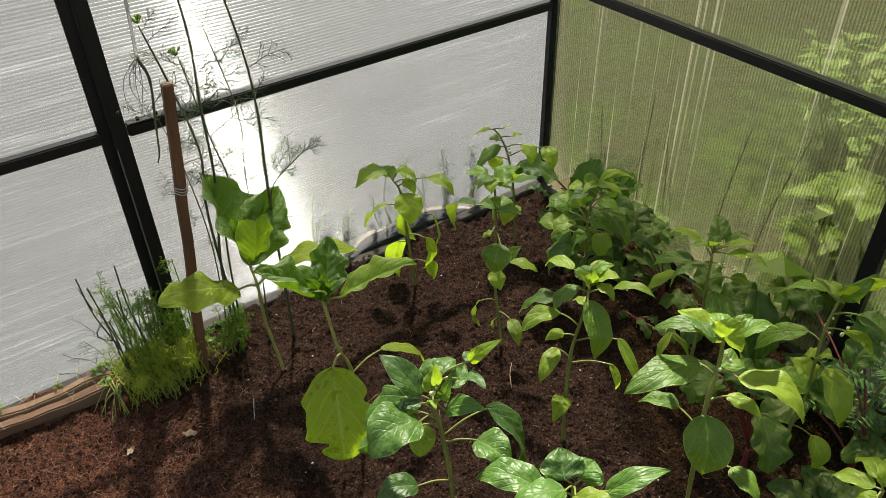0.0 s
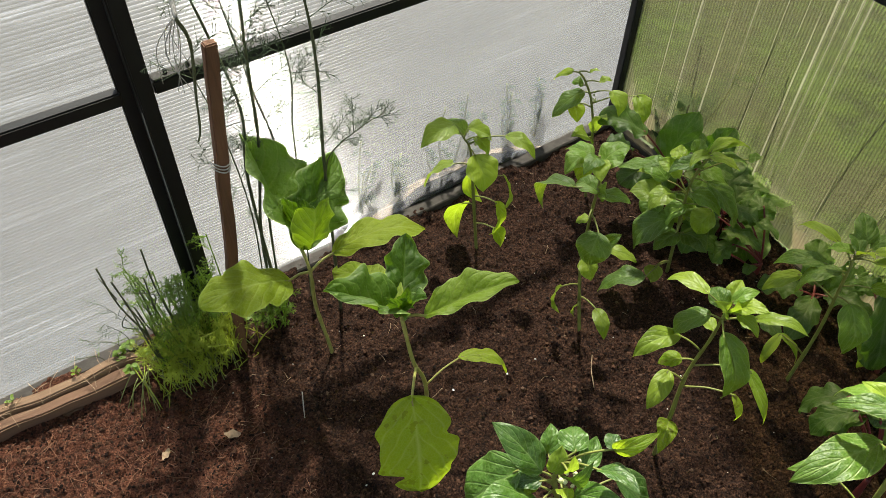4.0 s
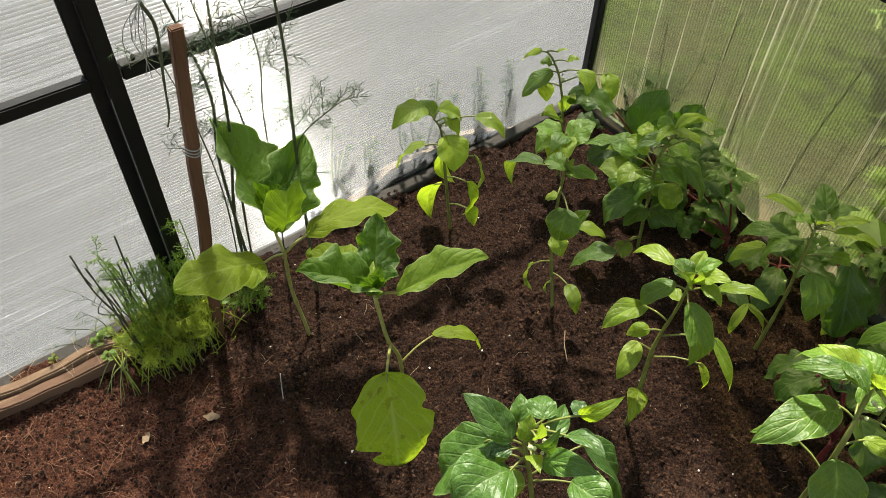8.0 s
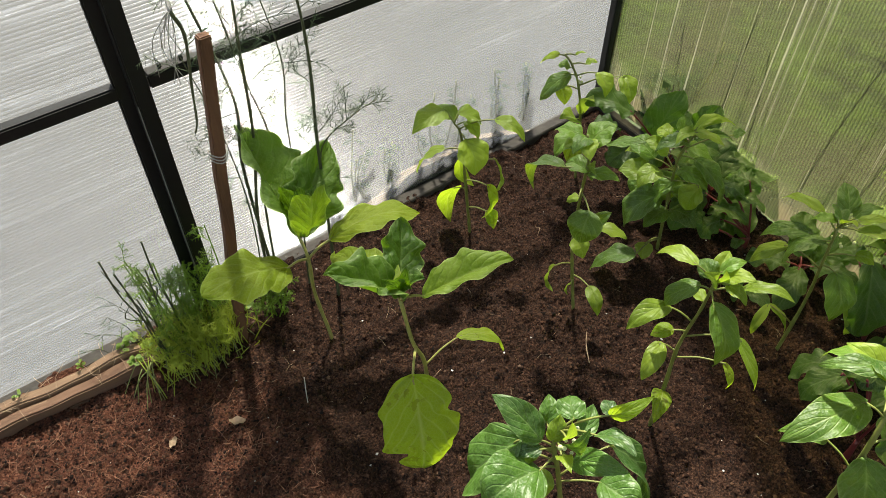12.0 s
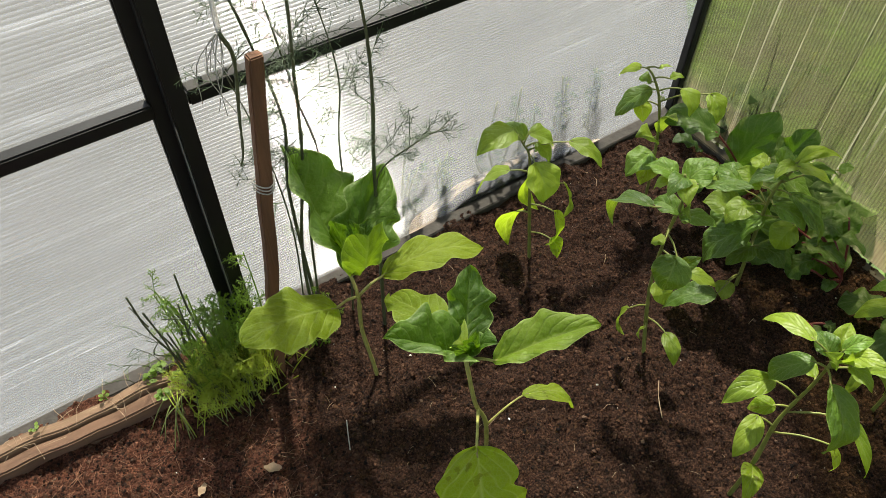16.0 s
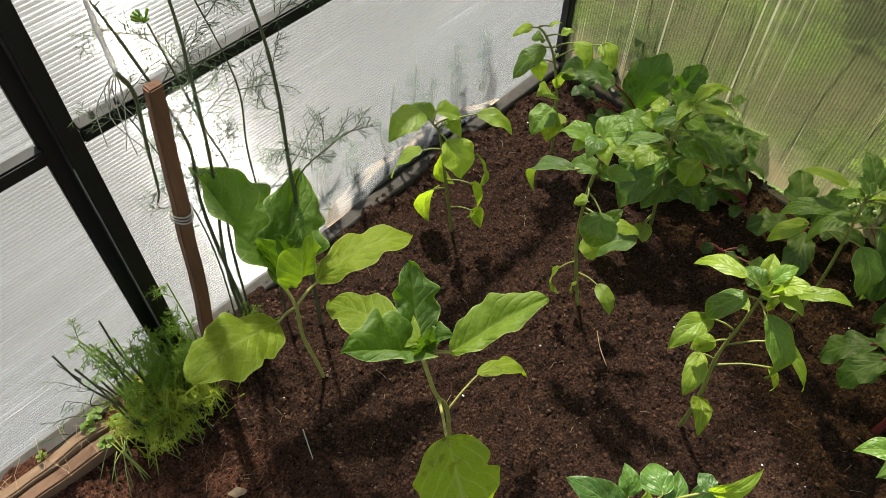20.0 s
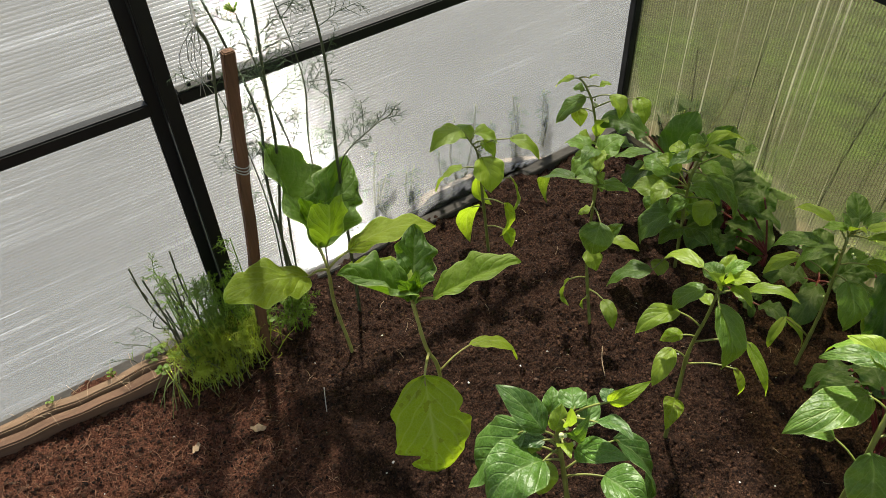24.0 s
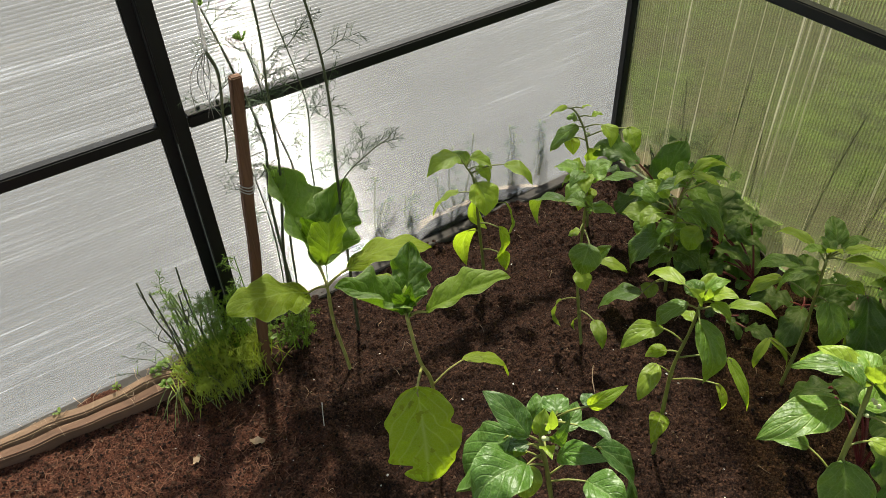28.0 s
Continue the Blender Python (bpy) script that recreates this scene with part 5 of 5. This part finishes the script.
rng = random.Random(11)
tall = "tall dark dill stalk gone thin, by the wall"
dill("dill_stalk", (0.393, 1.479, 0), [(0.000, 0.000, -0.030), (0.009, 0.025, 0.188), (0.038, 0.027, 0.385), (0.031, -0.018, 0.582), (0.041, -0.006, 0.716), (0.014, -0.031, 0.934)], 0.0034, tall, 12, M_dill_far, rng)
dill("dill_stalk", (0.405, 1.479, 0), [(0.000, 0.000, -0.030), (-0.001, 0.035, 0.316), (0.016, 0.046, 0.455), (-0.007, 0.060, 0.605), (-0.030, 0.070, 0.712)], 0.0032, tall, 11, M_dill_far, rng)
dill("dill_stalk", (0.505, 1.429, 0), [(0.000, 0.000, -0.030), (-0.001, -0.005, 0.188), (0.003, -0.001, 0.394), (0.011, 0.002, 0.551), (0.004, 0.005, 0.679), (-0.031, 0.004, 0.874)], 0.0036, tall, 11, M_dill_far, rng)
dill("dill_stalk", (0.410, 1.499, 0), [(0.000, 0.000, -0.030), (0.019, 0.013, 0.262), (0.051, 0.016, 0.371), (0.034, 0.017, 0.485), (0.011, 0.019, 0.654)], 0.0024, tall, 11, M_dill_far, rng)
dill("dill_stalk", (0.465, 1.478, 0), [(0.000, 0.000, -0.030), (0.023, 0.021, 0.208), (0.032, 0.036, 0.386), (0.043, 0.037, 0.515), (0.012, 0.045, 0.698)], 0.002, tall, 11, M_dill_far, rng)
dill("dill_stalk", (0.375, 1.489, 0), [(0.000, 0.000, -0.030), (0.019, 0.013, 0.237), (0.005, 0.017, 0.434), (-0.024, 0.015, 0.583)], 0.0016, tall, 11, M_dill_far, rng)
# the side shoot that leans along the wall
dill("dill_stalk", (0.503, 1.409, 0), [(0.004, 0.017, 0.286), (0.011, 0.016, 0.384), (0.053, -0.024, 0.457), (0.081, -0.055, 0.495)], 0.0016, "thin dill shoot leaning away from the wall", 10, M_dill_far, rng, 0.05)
for at, seed in (((0.376, 1.553, 0.715), 5), ((0.419, 1.519, 0.656), 6)):
    umbel = holder("dill_flower_head", at, "small green dill flower head on a thin stalk", "flower head", "dill flower heads")
    r2 = random.Random(seed)
    for k in range(9):
        d = Vector((r2.gauss(-0.3, 0.6), r2.gauss(0, 0.6), 1)).normalized() * 0.016
        part_of("ray", tube("ray", [(0, 0, 0), d * 0.6, d], 0.0012, 0.0022, M_dill, 4, 1), umbel)

clump = holder("dill_clump", (0.212, 1.492, 0), "dense clump of feathery green dill and seedlings at the post", "dill")
for k in range(96):
    a, r = rng.uniform(0, 6.28), 0.07 * rng.random() ** 0.5
    c = Vector((r * math.cos(a) * 1.1 + 0.015, r * math.sin(a) * 0.5, -0.01))
    if k % 3:
        c.y -= 0.03
    h = rng.uniform(0.04, 0.13) if k % 3 else rng.uniform(0.12, 0.27)
    if not k % 3:
        c.x += 0.015
    top = c + Vector((rng.gauss(-0.012, 0.016), rng.gauss(-0.005, 0.018), h))
    chunks = [tube_data([c, (c + top) / 2 + Vector((rng.gauss(0, 0.006), 0, 0)), top], 0.0017, 0.0009, 4, 3)]
    for f in ((0.75, 0.97) if k % 3 else (0.3, 0.5, 0.7, 0.85, 0.97)):
        feather(c.lerp(top, f), Vector((rng.gauss(0, 1), rng.gauss(-0.2, 0.6), rng.uniform(0.2, 1))), rng.uniform(0.02, 0.042), rng, 0, chunks, 0.0009)
    if k % 3:
        for _ in range(3):
            q = c + Vector((rng.gauss(0, 0.02), rng.gauss(-0.006, 0.012), 0))
            e = q + Vector((rng.gauss(0, 0.015), rng.gauss(-0.01, 0.012), rng.uniform(0.03, 0.10)))
            part_of("blade", tube("blade", [q, q.lerp(e, 0.5) + Vector((rng.gauss(0, 0.004), 0, 0)), e], 0.0013, 0.0007, M_dill_lit, 3, 2), clump)
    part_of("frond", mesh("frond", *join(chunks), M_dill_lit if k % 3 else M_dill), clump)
for k in range(9):
    c = Vector((rng.uniform(-0.05, 0.03), rng.uniform(-0.03, 0.02), -0.01))
    top = c + Vector((rng.gauss(-0.012, 0.020), rng.gauss(0.0, 0.02), rng.uniform(0.16, 0.33)))
    bow = Vector((rng.gauss(0.006, 0.009), rng.gauss(0, 0.006), 0))
    part_of("dead_stalk", tube("dead_stalk", [c, c.lerp(top, 0.35) + bow, c.lerp(top, 0.7) - bow * 0.3, top], 0.0019, 0.0014, M_dry, 5, 4, 0.5), clump, "dark cut-off stalk")
    if k % 2:
        q = c.lerp(top, rng.uniform(0.5, 0.8))
        part_of("twig", tube("twig", [q, q + Vector((rng.uniform(-0.03, 0.01), 0, 0.03)), q + Vector((rng.uniform(-0.04, 0.015), 0, 0.06))], 0.0012, 0.0008, M_dry, 4, 3), clump)
for k in range(80):
    c = Vector((rng.uniform(-0.10, 0.085), rng.uniform(-0.045, -0.01), rng.uniform(0.03, 0.055)))
    d = Vector((rng.gauss(0, 0.028), rng.uniform(-0.065, -0.02), -c.z + 0.004))
    part_of("fallen_stem", tube("fallen_stem", [c, c + d * 0.5 + Vector((0, 0, 0.014)), c + d], 0.0011, 0.0007, M_pale_stem if k % 3 else M_dill_lit, 4, 3), clump, "pale limp seedling stem")
clump_b = holder("dill_clump", (0.365, 1.480, 0), "low tuft of feathery dill seedlings behind the stake", "dill")
for k in range(17):
    c = Vector((rng.uniform(-0.035, 0.05), rng.uniform(-0.03, 0.03), -0.01))
    top = c + Vector((rng.gauss(0, 0.02), rng.gauss(-0.01, 0.015), rng.uniform(0.06, 0.12)))
    chunks = [tube_data([c, top], 0.0015, 0.0008, 4, 1)]
    for f in (0.4, 0.6, 0.8, 0.98):
        feather(c.lerp(top, f), Vector((rng.gauss(0, 1), rng.gauss(-0.2, 0.6), rng.uniform(0.1, 0.9))), rng.uniform(0.016, 0.034), rng, 0, chunks, 0.0008)
    part_of("frond", mesh("frond", *join(chunks), M_dill), clump_b)


def seedling(at, seed, count, size):
    """A few small round leaves on thin stems."""
    plant = holder("seedling", at, "tiny bright green seedling with rounded leaves at the board", "seedling", "seedlings")
    r2 = random.Random(seed)
    for k in range(count):
        a = r2.uniform(0, 6.28)
        top = Vector((math.cos(a) * size * r2.uniform(0.4, 1.4), math.sin(a) * size * 0.7, size * r2.uniform(0.6, 1.8)))
        part_of("stem", tube("stem", [(0, 0, -0.005), top * 0.5 + Vector((0, 0, 0.004)), top], 0.0008, 0.0006, M_dill, 4, 2), plant)
        n = 8
        ring = [top + size * 0.42 * Vector((math.cos(b), math.sin(b), 0.25 * math.sin(b + a))) for b in np.linspace(0, 2 * math.pi, n, endpoint=False)]
        part_of("leaf", mesh("leaf", [top + Vector((0, 0, -0.001))] + ring, [(0, 1 + i, 1 + (i + 1) % n) for i in range(n)], M_seedling, True), plant)


for k, (x, y, c, sz) in enumerate(((0.145, 1.500, 12, 0.011), (0.112, 1.478, 14, 0.011), (0.165, 1.478, 10, 0.010), (0.03, 1.53, 5, 0.008), (-0.08, 1.535, 4, 0.008), (0.105, 1.520, 11, 0.010), (0.125, 1.530, 11, 0.011), (0.27, 1.455, 11, 0.010), (0.33, 1.47, 9, 0.011))):
    seedling((x, y, 0.035 if y > 1.46 else 0.01), 60 + k, c, sz)


def dry_weed(at, seed, height, lean):
    """A thin forked stem with a few threads at its ends."""
    plant = holder("dry_weed", at, "thin dry weed leaning over the foot rail", "weed", "dry weeds")
    r2 = random.Random(seed)
    top = Vector((lean, r2.uniform(-0.01, 0.01), height))
    line = smooth_line([(0, 0, -0.01), top * 0.45 + Vector((0.006, 0, 0.01)), top], 6)
    part_of("stem", tube("stem", [(0, 0, -0.01), top * 0.45 + Vector((0.006, 0, 0.01)), top], 0.0009, 0.0005, M_dry, 4, 6), plant)
    for f in (0.45, 0.6, 0.75, 0.9, 1.0):
        q = line[int(f * (len(line) - 1))]
        d = Vector((r2.gauss(-0.4, 0.8), r2.gauss(0, 0.4), r2.uniform(0.2, 1.0)))
        part_of("spray", mesh("spray", *join(feather(q, d, height * r2.uniform(0.18, 0.34), r2, 1, [], 0.0006)), M_dill_far if f > 0.5 else M_dill), plant)


for k, (x, y, h, lean) in enumerate(((0.125, 1.540, 0.085, -0.055), (0.085, 1.543, 0.055, -0.05), (0.135, 1.535, 0.11, -0.03), (0.16, 1.530, 0.15, -0.045))):
    dry_weed((x, y, 0.012), 90 + k, h, lean)


# ---- ferny flower plant near the end wall ----
def pinnate(plant, base, tip, width, pairs):
    base, tip = Vector(base), Vector(tip)
    ay = (tip - base).normalized()
    ax = ay.cross(Vector((0, 0, 1))).normalized()
    up = ax.cross(ay)
    chunks = [tube_data([base, (base + tip) / 2 + up * 0.01, tip], 0.0013, 0.0006, 4, 4)]
    for k in range(pairs):
        f = (k + 1) / (pairs + 0.3)
        c = base.lerp(tip, f) + up * 0.04 * f * (1 - f)
        for s in (-1, 1):
            n = 0.5 * width * math.sin(math.pi * (0.15 + 0.8 * f)) + 0.004
            d = (ax * s + ay * 0.55).normalized() * n
            e = ay * n * 0.17
            chunks.append(([c, c + d * 0.45 + e, c + d * 0.45 + up * n * 0.06, c + d * 0.45 - e, c + d - up * n * 0.12], [(0, 1, 2), (0, 2, 3), (1, 4, 2), (2, 4, 3)]))
    part_of("leaf", mesh("leaf", *join(chunks), M_fern), plant)


for at, n, ln, wd, ht, seed in (((1.22, 0.43, 0), 7, 0.09, 0.06, 0.09, 301), ((1.02, 0.45, 0), 6, 0.085, 0.058, 0.06, 302), ((1.27, 0.90, 0), 5, 0.10, 0.06, 0.07, 303), ((1.29, 1.15, 0), 9, 0.11, 0.08, 0.09, 304), ((1.22, 0.62, 0), 8, 0.10, 0.065, 0.09, 305)):
    crown = holder("beet_plant", at, "leafy beet plant in the shade by the end wall", "plant", "beet plants")
    stem(crown, [(0, 0, -0.02), (0, 0, 0.02), (0, 0, 0.05)], 0.008, 0.005, M_red_stem)
    rosette(crown, n, ln, wd, ht, seed, M_beet)
ferny = holder("marigold_plant", (1.235, 0.515, 0), "low marigold plant with ferny divided leaves", "plant")
part_of("stem", tube("stem", [(0, 0, -0.02), (0, 0, 0.10), (0.01, -0.01, 0.20)], 0.004, 0.0025, M_stem, 6, 4), ferny)
for k in range(13):
    a = 2.4 * k
    z = 0.05 + 0.012 * k
    d = Vector((math.cos(a), math.sin(a), 0.25 + 0.02 * k)) * 0.11
    pinnate(ferny, (0, 0, z), Vector((0, 0, z)) + d, 0.055, 8)


# ---- twine on the stake and the hanging cord ----
for z, wide in ((0.446, 1.0), (0.453, 1.08), (0.440, 0.97)):
    ring = [(0.0140 * wide * math.cos(a) + LEAN[0] * z, 0.0118 * wide * math.sin(a) + LEAN[1] * z, z + 0.004 * math.sin(a * 2 + wide)) for a in np.linspace(0, 6.4, 17)]
    part_of("twine", tube("twine", ring, 0.0011, 0.0011, M_rope, 5, 2), stake, "loop of grey twine")
cord = holder("hanging_cord", (0.324, 1.388, 0), "frayed grey cord hanging from the frame", "cord")
part_of("cord", tube("cord", [(0.040, 0.166, 1.362), (0.037, 0.115, 0.96), (0.020, 0.062, 0.80), (0.006, 0.02, 0.742), (0, 0, 0.723)], 0.0028, 0.0026, M_rope, 6, 6, 0.3), cord)
for k in range(8):
    d = Vector((rng.gauss(-0.008, 0.012), rng.gauss(0.01, 0.012), rng.uniform(-0.12, -0.03)))
    s0 = Vector((0, 0, 0.725))
    part_of("strand", tube("strand", [s0, s0 + d * 0.5 + Vector((rng.gauss(0, 0.008), 0, 0.01)), s0 + d], 0.0008, 0.0004, M_rope, 4, 4), cord)
part_of("dead_stalk", tube("dead_stalk", [(0.0, 0.0, 0.722), (0.013, 0.015, 0.675), (0.004, 0.016, 0.60), (-0.004, 0.01, 0.55), (-0.011, 0.008, 0.533)], 0.0026, 0.0014, M_dry, 5, 5, 0.3), cord, "dry dark stalk caught in the cord")


# ---- loose bits on the soil ----
def ground_z(x, y):
    return float(soil_height(x, y))


def scatter_bits(name, label, count, material, seed, maker, box):
    rng = random.Random(seed)
    chunks = []
    for _ in range(count):
        x, y = rng.uniform(box[0], box[2]), rng.uniform(box[1], box[3])
        chunks.append(maker(rng, x, y, ground_z(x, y)))
    return tagged(new(name, mesh(name, *join(chunks), material)), label, "debris", kind="stuff")


def crumb(rng, x, y, z, lo=0.0016, hi=0.0065):
    r = lo + (hi - lo) * rng.random() ** 3
    top = [Vector((x, y, z + r * 0.7)) + Vector([rng.uniform(-1, 1) * r * 0.35 for _ in range(3)])]
    ring = [Vector((x + r * math.cos(a) * rng.uniform(0.7, 1.25), y + r * math.sin(a) * rng.uniform(0.7, 1.25), z + r * rng.uniform(-0.2, 0.35))) for a in (0.0, 1.05, 2.1, 3.14, 4.19, 5.24)]
    low = [Vector((x, y, z - r * 0.6))]
    return top + ring + low, [(0, 1 + i, 1 + (i + 1) % 6) for i in range(6)] + [(7, 1 + (i + 1) % 6, 1 + i) for i in range(6)]


def fibre(rng, x, y, z, lo=0.008, hi=0.045, thick=0.0006):
    a, n = rng.uniform(0, 6.28), lo + (hi - lo) * rng.random() ** 2.5
    d = Vector((math.cos(a), math.sin(a), 0)) * n / 2
    c = Vector((x, y, z + 0.003))
    return tube_data([c - d, c + Vector((rng.gauss(0, 0.1) * n, rng.gauss(0, 0.1) * n, 0.002)), c + d], thick, thick * 0.7, 3, 1)


scatter_bits("soil_crumbs", "loose dark crumbs of soil", 80000, M_crumb, 21, lambda r, x, y, z: crumb(r, x, y, z, 0.0011, 0.0040), (-0.35, 0.35, 1.33, 1.54))
scatter_bits("straw_litter", "short pale straw and root fibres on the soil", 360, M_straw, 22, lambda r, x, y, z: fibre(r, x, y, z, 0.006, 0.032, 0.00045), (-0.35, 0.35, 1.30, 1.53))
scatter_bits("needle_litter", "dry reddish needles and fibres on the dry soil", 1500, M_needle, 25, lambda r, x, y, z: fibre(r, x, y, z, 0.008, 0.045, 0.0005), (-0.45, 0.75, 0.28, 1.47))
board_litter = random.Random(77)
chunks = []
for _ in range(50):
    x = board_litter.uniform(-0.35, 0.15)
    y = 1.494 - 0.063 * (x + 0.14) + board_litter.uniform(0.005, 0.055)
    chunks.append(fibre(board_litter, x, y, 0.037, 0.012, 0.06, 0.0005))
tagged(new("straw_on_boards", mesh("straw_on_boards", *join(chunks), M_straw)), "dry straw and dead stems lying on the edging boards", "debris", kind="stuff")
scatter_bits("perlite_grains", "small white grains in the soil", 130, M_perlite, 23, lambda r, x, y, z: crumb(r, x, y, z + 0.001, 0.0009, 0.0028), (-0.3, 0.35, 1.30, 1.53))


def dry_leaf(name, at, turn, size, label):
    ob = tagged(new(name, mesh(name, *join([crinkle(size)]), M_straw, True)), label, "dead leaf")
    ob.matrix_world = pose(at[0], at[1], ground_z(*at) + 0.004, 0, 0, turn)


def crinkle(size):
    n = 6
    v = [Vector((size * (i / n - 0.5), size * 0.28 * (j - 1) * math.sin(math.pi * (i + 0.4) / (n + 0.8)), 0.003 + size * 0.10 * abs(j - 1) + 0.003 * math.sin(i * 2.1 + j))) for i in range(n + 1) for j in range(3)]
    return v, [(i * 3 + j, i * 3 + j + 1, i * 3 + j + 4, i * 3 + j + 3) for i in range(n) for j in range(2)]


dry_leaf("dead_leaf", (0.208, 1.281), -35, 0.029, "curled pale dead leaf on the soil")
dry_leaf("dead_leaf", (0.10, 1.31), 40, 0.022, "curled pale dead leaf on the soil")
tagged(new("straw", tube("straw", [(0.346, 1.287, 0.014), (0.335, 1.262, 0.012), (0.318, 1.222, 0.010), (0.309, 1.212, 0.008), (0.322, 1.196, 0.006)], 0.0011, 0.0007, M_rope, 5, 4)), "single pale straw lying on the soil", "straw")
tagged(new("stick", tube("stick", [(0.79, 1.00, 0.010), (0.81, 1.03, 0.012), (0.835, 1.055, 0.010)], 0.0010, 0.0009, M_straw, 5, 3)), "short pale stick lying on the soil", "stick")


# ---- outside the walls ----
def weed(name, at, height, count, seed, material, label, spread=0.25, size=0.07, group="weeds outside"):
    plant = holder(name, at, label, "weed", group)
    rng = random.Random(seed)
    chunks = []
    for k in range(max(3, count // 14)):
        c = Vector((rng.gauss(0, spread * 0.4), rng.gauss(0, spread * 0.25), 0))
        top = c + Vector((rng.gauss(0, spread * 0.5), rng.gauss(0, spread * 0.3), height * rng.uniform(0.6, 1.0)))
        part_of("stem", tube("stem", [c, (c + top) / 2 + Vector((rng.gauss(0, 0.02), 0, 0)), top], 0.004, 0.002, M_stem, 5, 3), plant)
        for i in range(14):
            q = c.lerp(top, rng.uniform(0.15, 1.0))
            a = rng.uniform(0, 6.28)
            d = Vector((math.cos(a), math.sin(a), rng.uniform(-0.4, 0.5))).normalized() * size * rng.uniform(0.5, 1.3)
            s = d.cross(Vector((0, 0, 1))).normalized() * d.length * 0.28
            m = q + d * 0.45 + Vector((0, 0, 0.12 * d.length))
            chunks.append(([q, m + s, m, m - s, q + d], [(0, 1, 2), (0, 2, 3), (1, 4, 2), (2, 4, 3)]))
    part_of("foliage", mesh("foliage", *join(chunks), material), plant)
    return plant


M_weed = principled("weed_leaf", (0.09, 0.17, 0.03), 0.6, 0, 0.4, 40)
# the same leaf brightened as sunlit and darkened as a silhouette, in its colour
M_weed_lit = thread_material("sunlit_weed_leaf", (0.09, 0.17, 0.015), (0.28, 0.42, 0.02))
M_weed_dark = principled("silhouette_weed_leaf", (0.016, 0.034, 0.010), 0.8, 0, 0.4, 40, spec=0.1)
bush = "leafy green plant growing outside the end wall"
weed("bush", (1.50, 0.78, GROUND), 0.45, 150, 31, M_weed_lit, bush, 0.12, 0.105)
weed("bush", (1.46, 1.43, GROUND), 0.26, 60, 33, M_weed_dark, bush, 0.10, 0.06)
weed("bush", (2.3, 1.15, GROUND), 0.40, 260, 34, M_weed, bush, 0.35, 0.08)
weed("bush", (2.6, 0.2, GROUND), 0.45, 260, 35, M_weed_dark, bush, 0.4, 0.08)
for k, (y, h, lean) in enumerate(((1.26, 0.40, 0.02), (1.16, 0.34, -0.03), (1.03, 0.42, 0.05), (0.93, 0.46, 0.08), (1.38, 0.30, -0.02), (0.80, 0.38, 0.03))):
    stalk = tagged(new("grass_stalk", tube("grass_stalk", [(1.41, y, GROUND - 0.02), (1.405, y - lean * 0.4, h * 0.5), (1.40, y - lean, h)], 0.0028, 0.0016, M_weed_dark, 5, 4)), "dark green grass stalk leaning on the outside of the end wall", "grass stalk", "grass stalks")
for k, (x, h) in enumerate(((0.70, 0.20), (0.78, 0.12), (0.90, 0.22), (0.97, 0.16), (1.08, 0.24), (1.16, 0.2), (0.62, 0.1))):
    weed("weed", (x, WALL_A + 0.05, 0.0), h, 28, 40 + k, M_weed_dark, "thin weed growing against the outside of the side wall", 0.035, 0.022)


def heap():
    n, m = 40, 10
    v = []
    for j in range(m + 1):
        for i in range(n + 1):
            x, y = 0.60 + 0.72 * i / n, WALL_A + 0.016 + 0.10 * j / m
            z = GROUND - 0.02 + 0.125 * soft(i / n, 0, 0.3) * (1 - soft(i / n, 0.5, 1)) * (1 - soft(j / m, 0.1, 1)) + 0.012 * noise.noise((x * 9, y * 9, 0))
            v.append((x, y, z))
    w = n + 1
    return v, [(j * w + i, j * w + i + 1, (j + 1) * w + i + 1, (j + 1) * w + i) for j in range(m) for i in range(n)]


M_earth = principled("brown_earth", (0.21, 0.165, 0.12), 0.95, 0, 0.5, 40, 0.6)
tagged(new("earth_heap", mesh("earth_heap", *heap(), M_earth, True)), "low heap of brown earth against the outside of the wall", "earth", kind="structure")
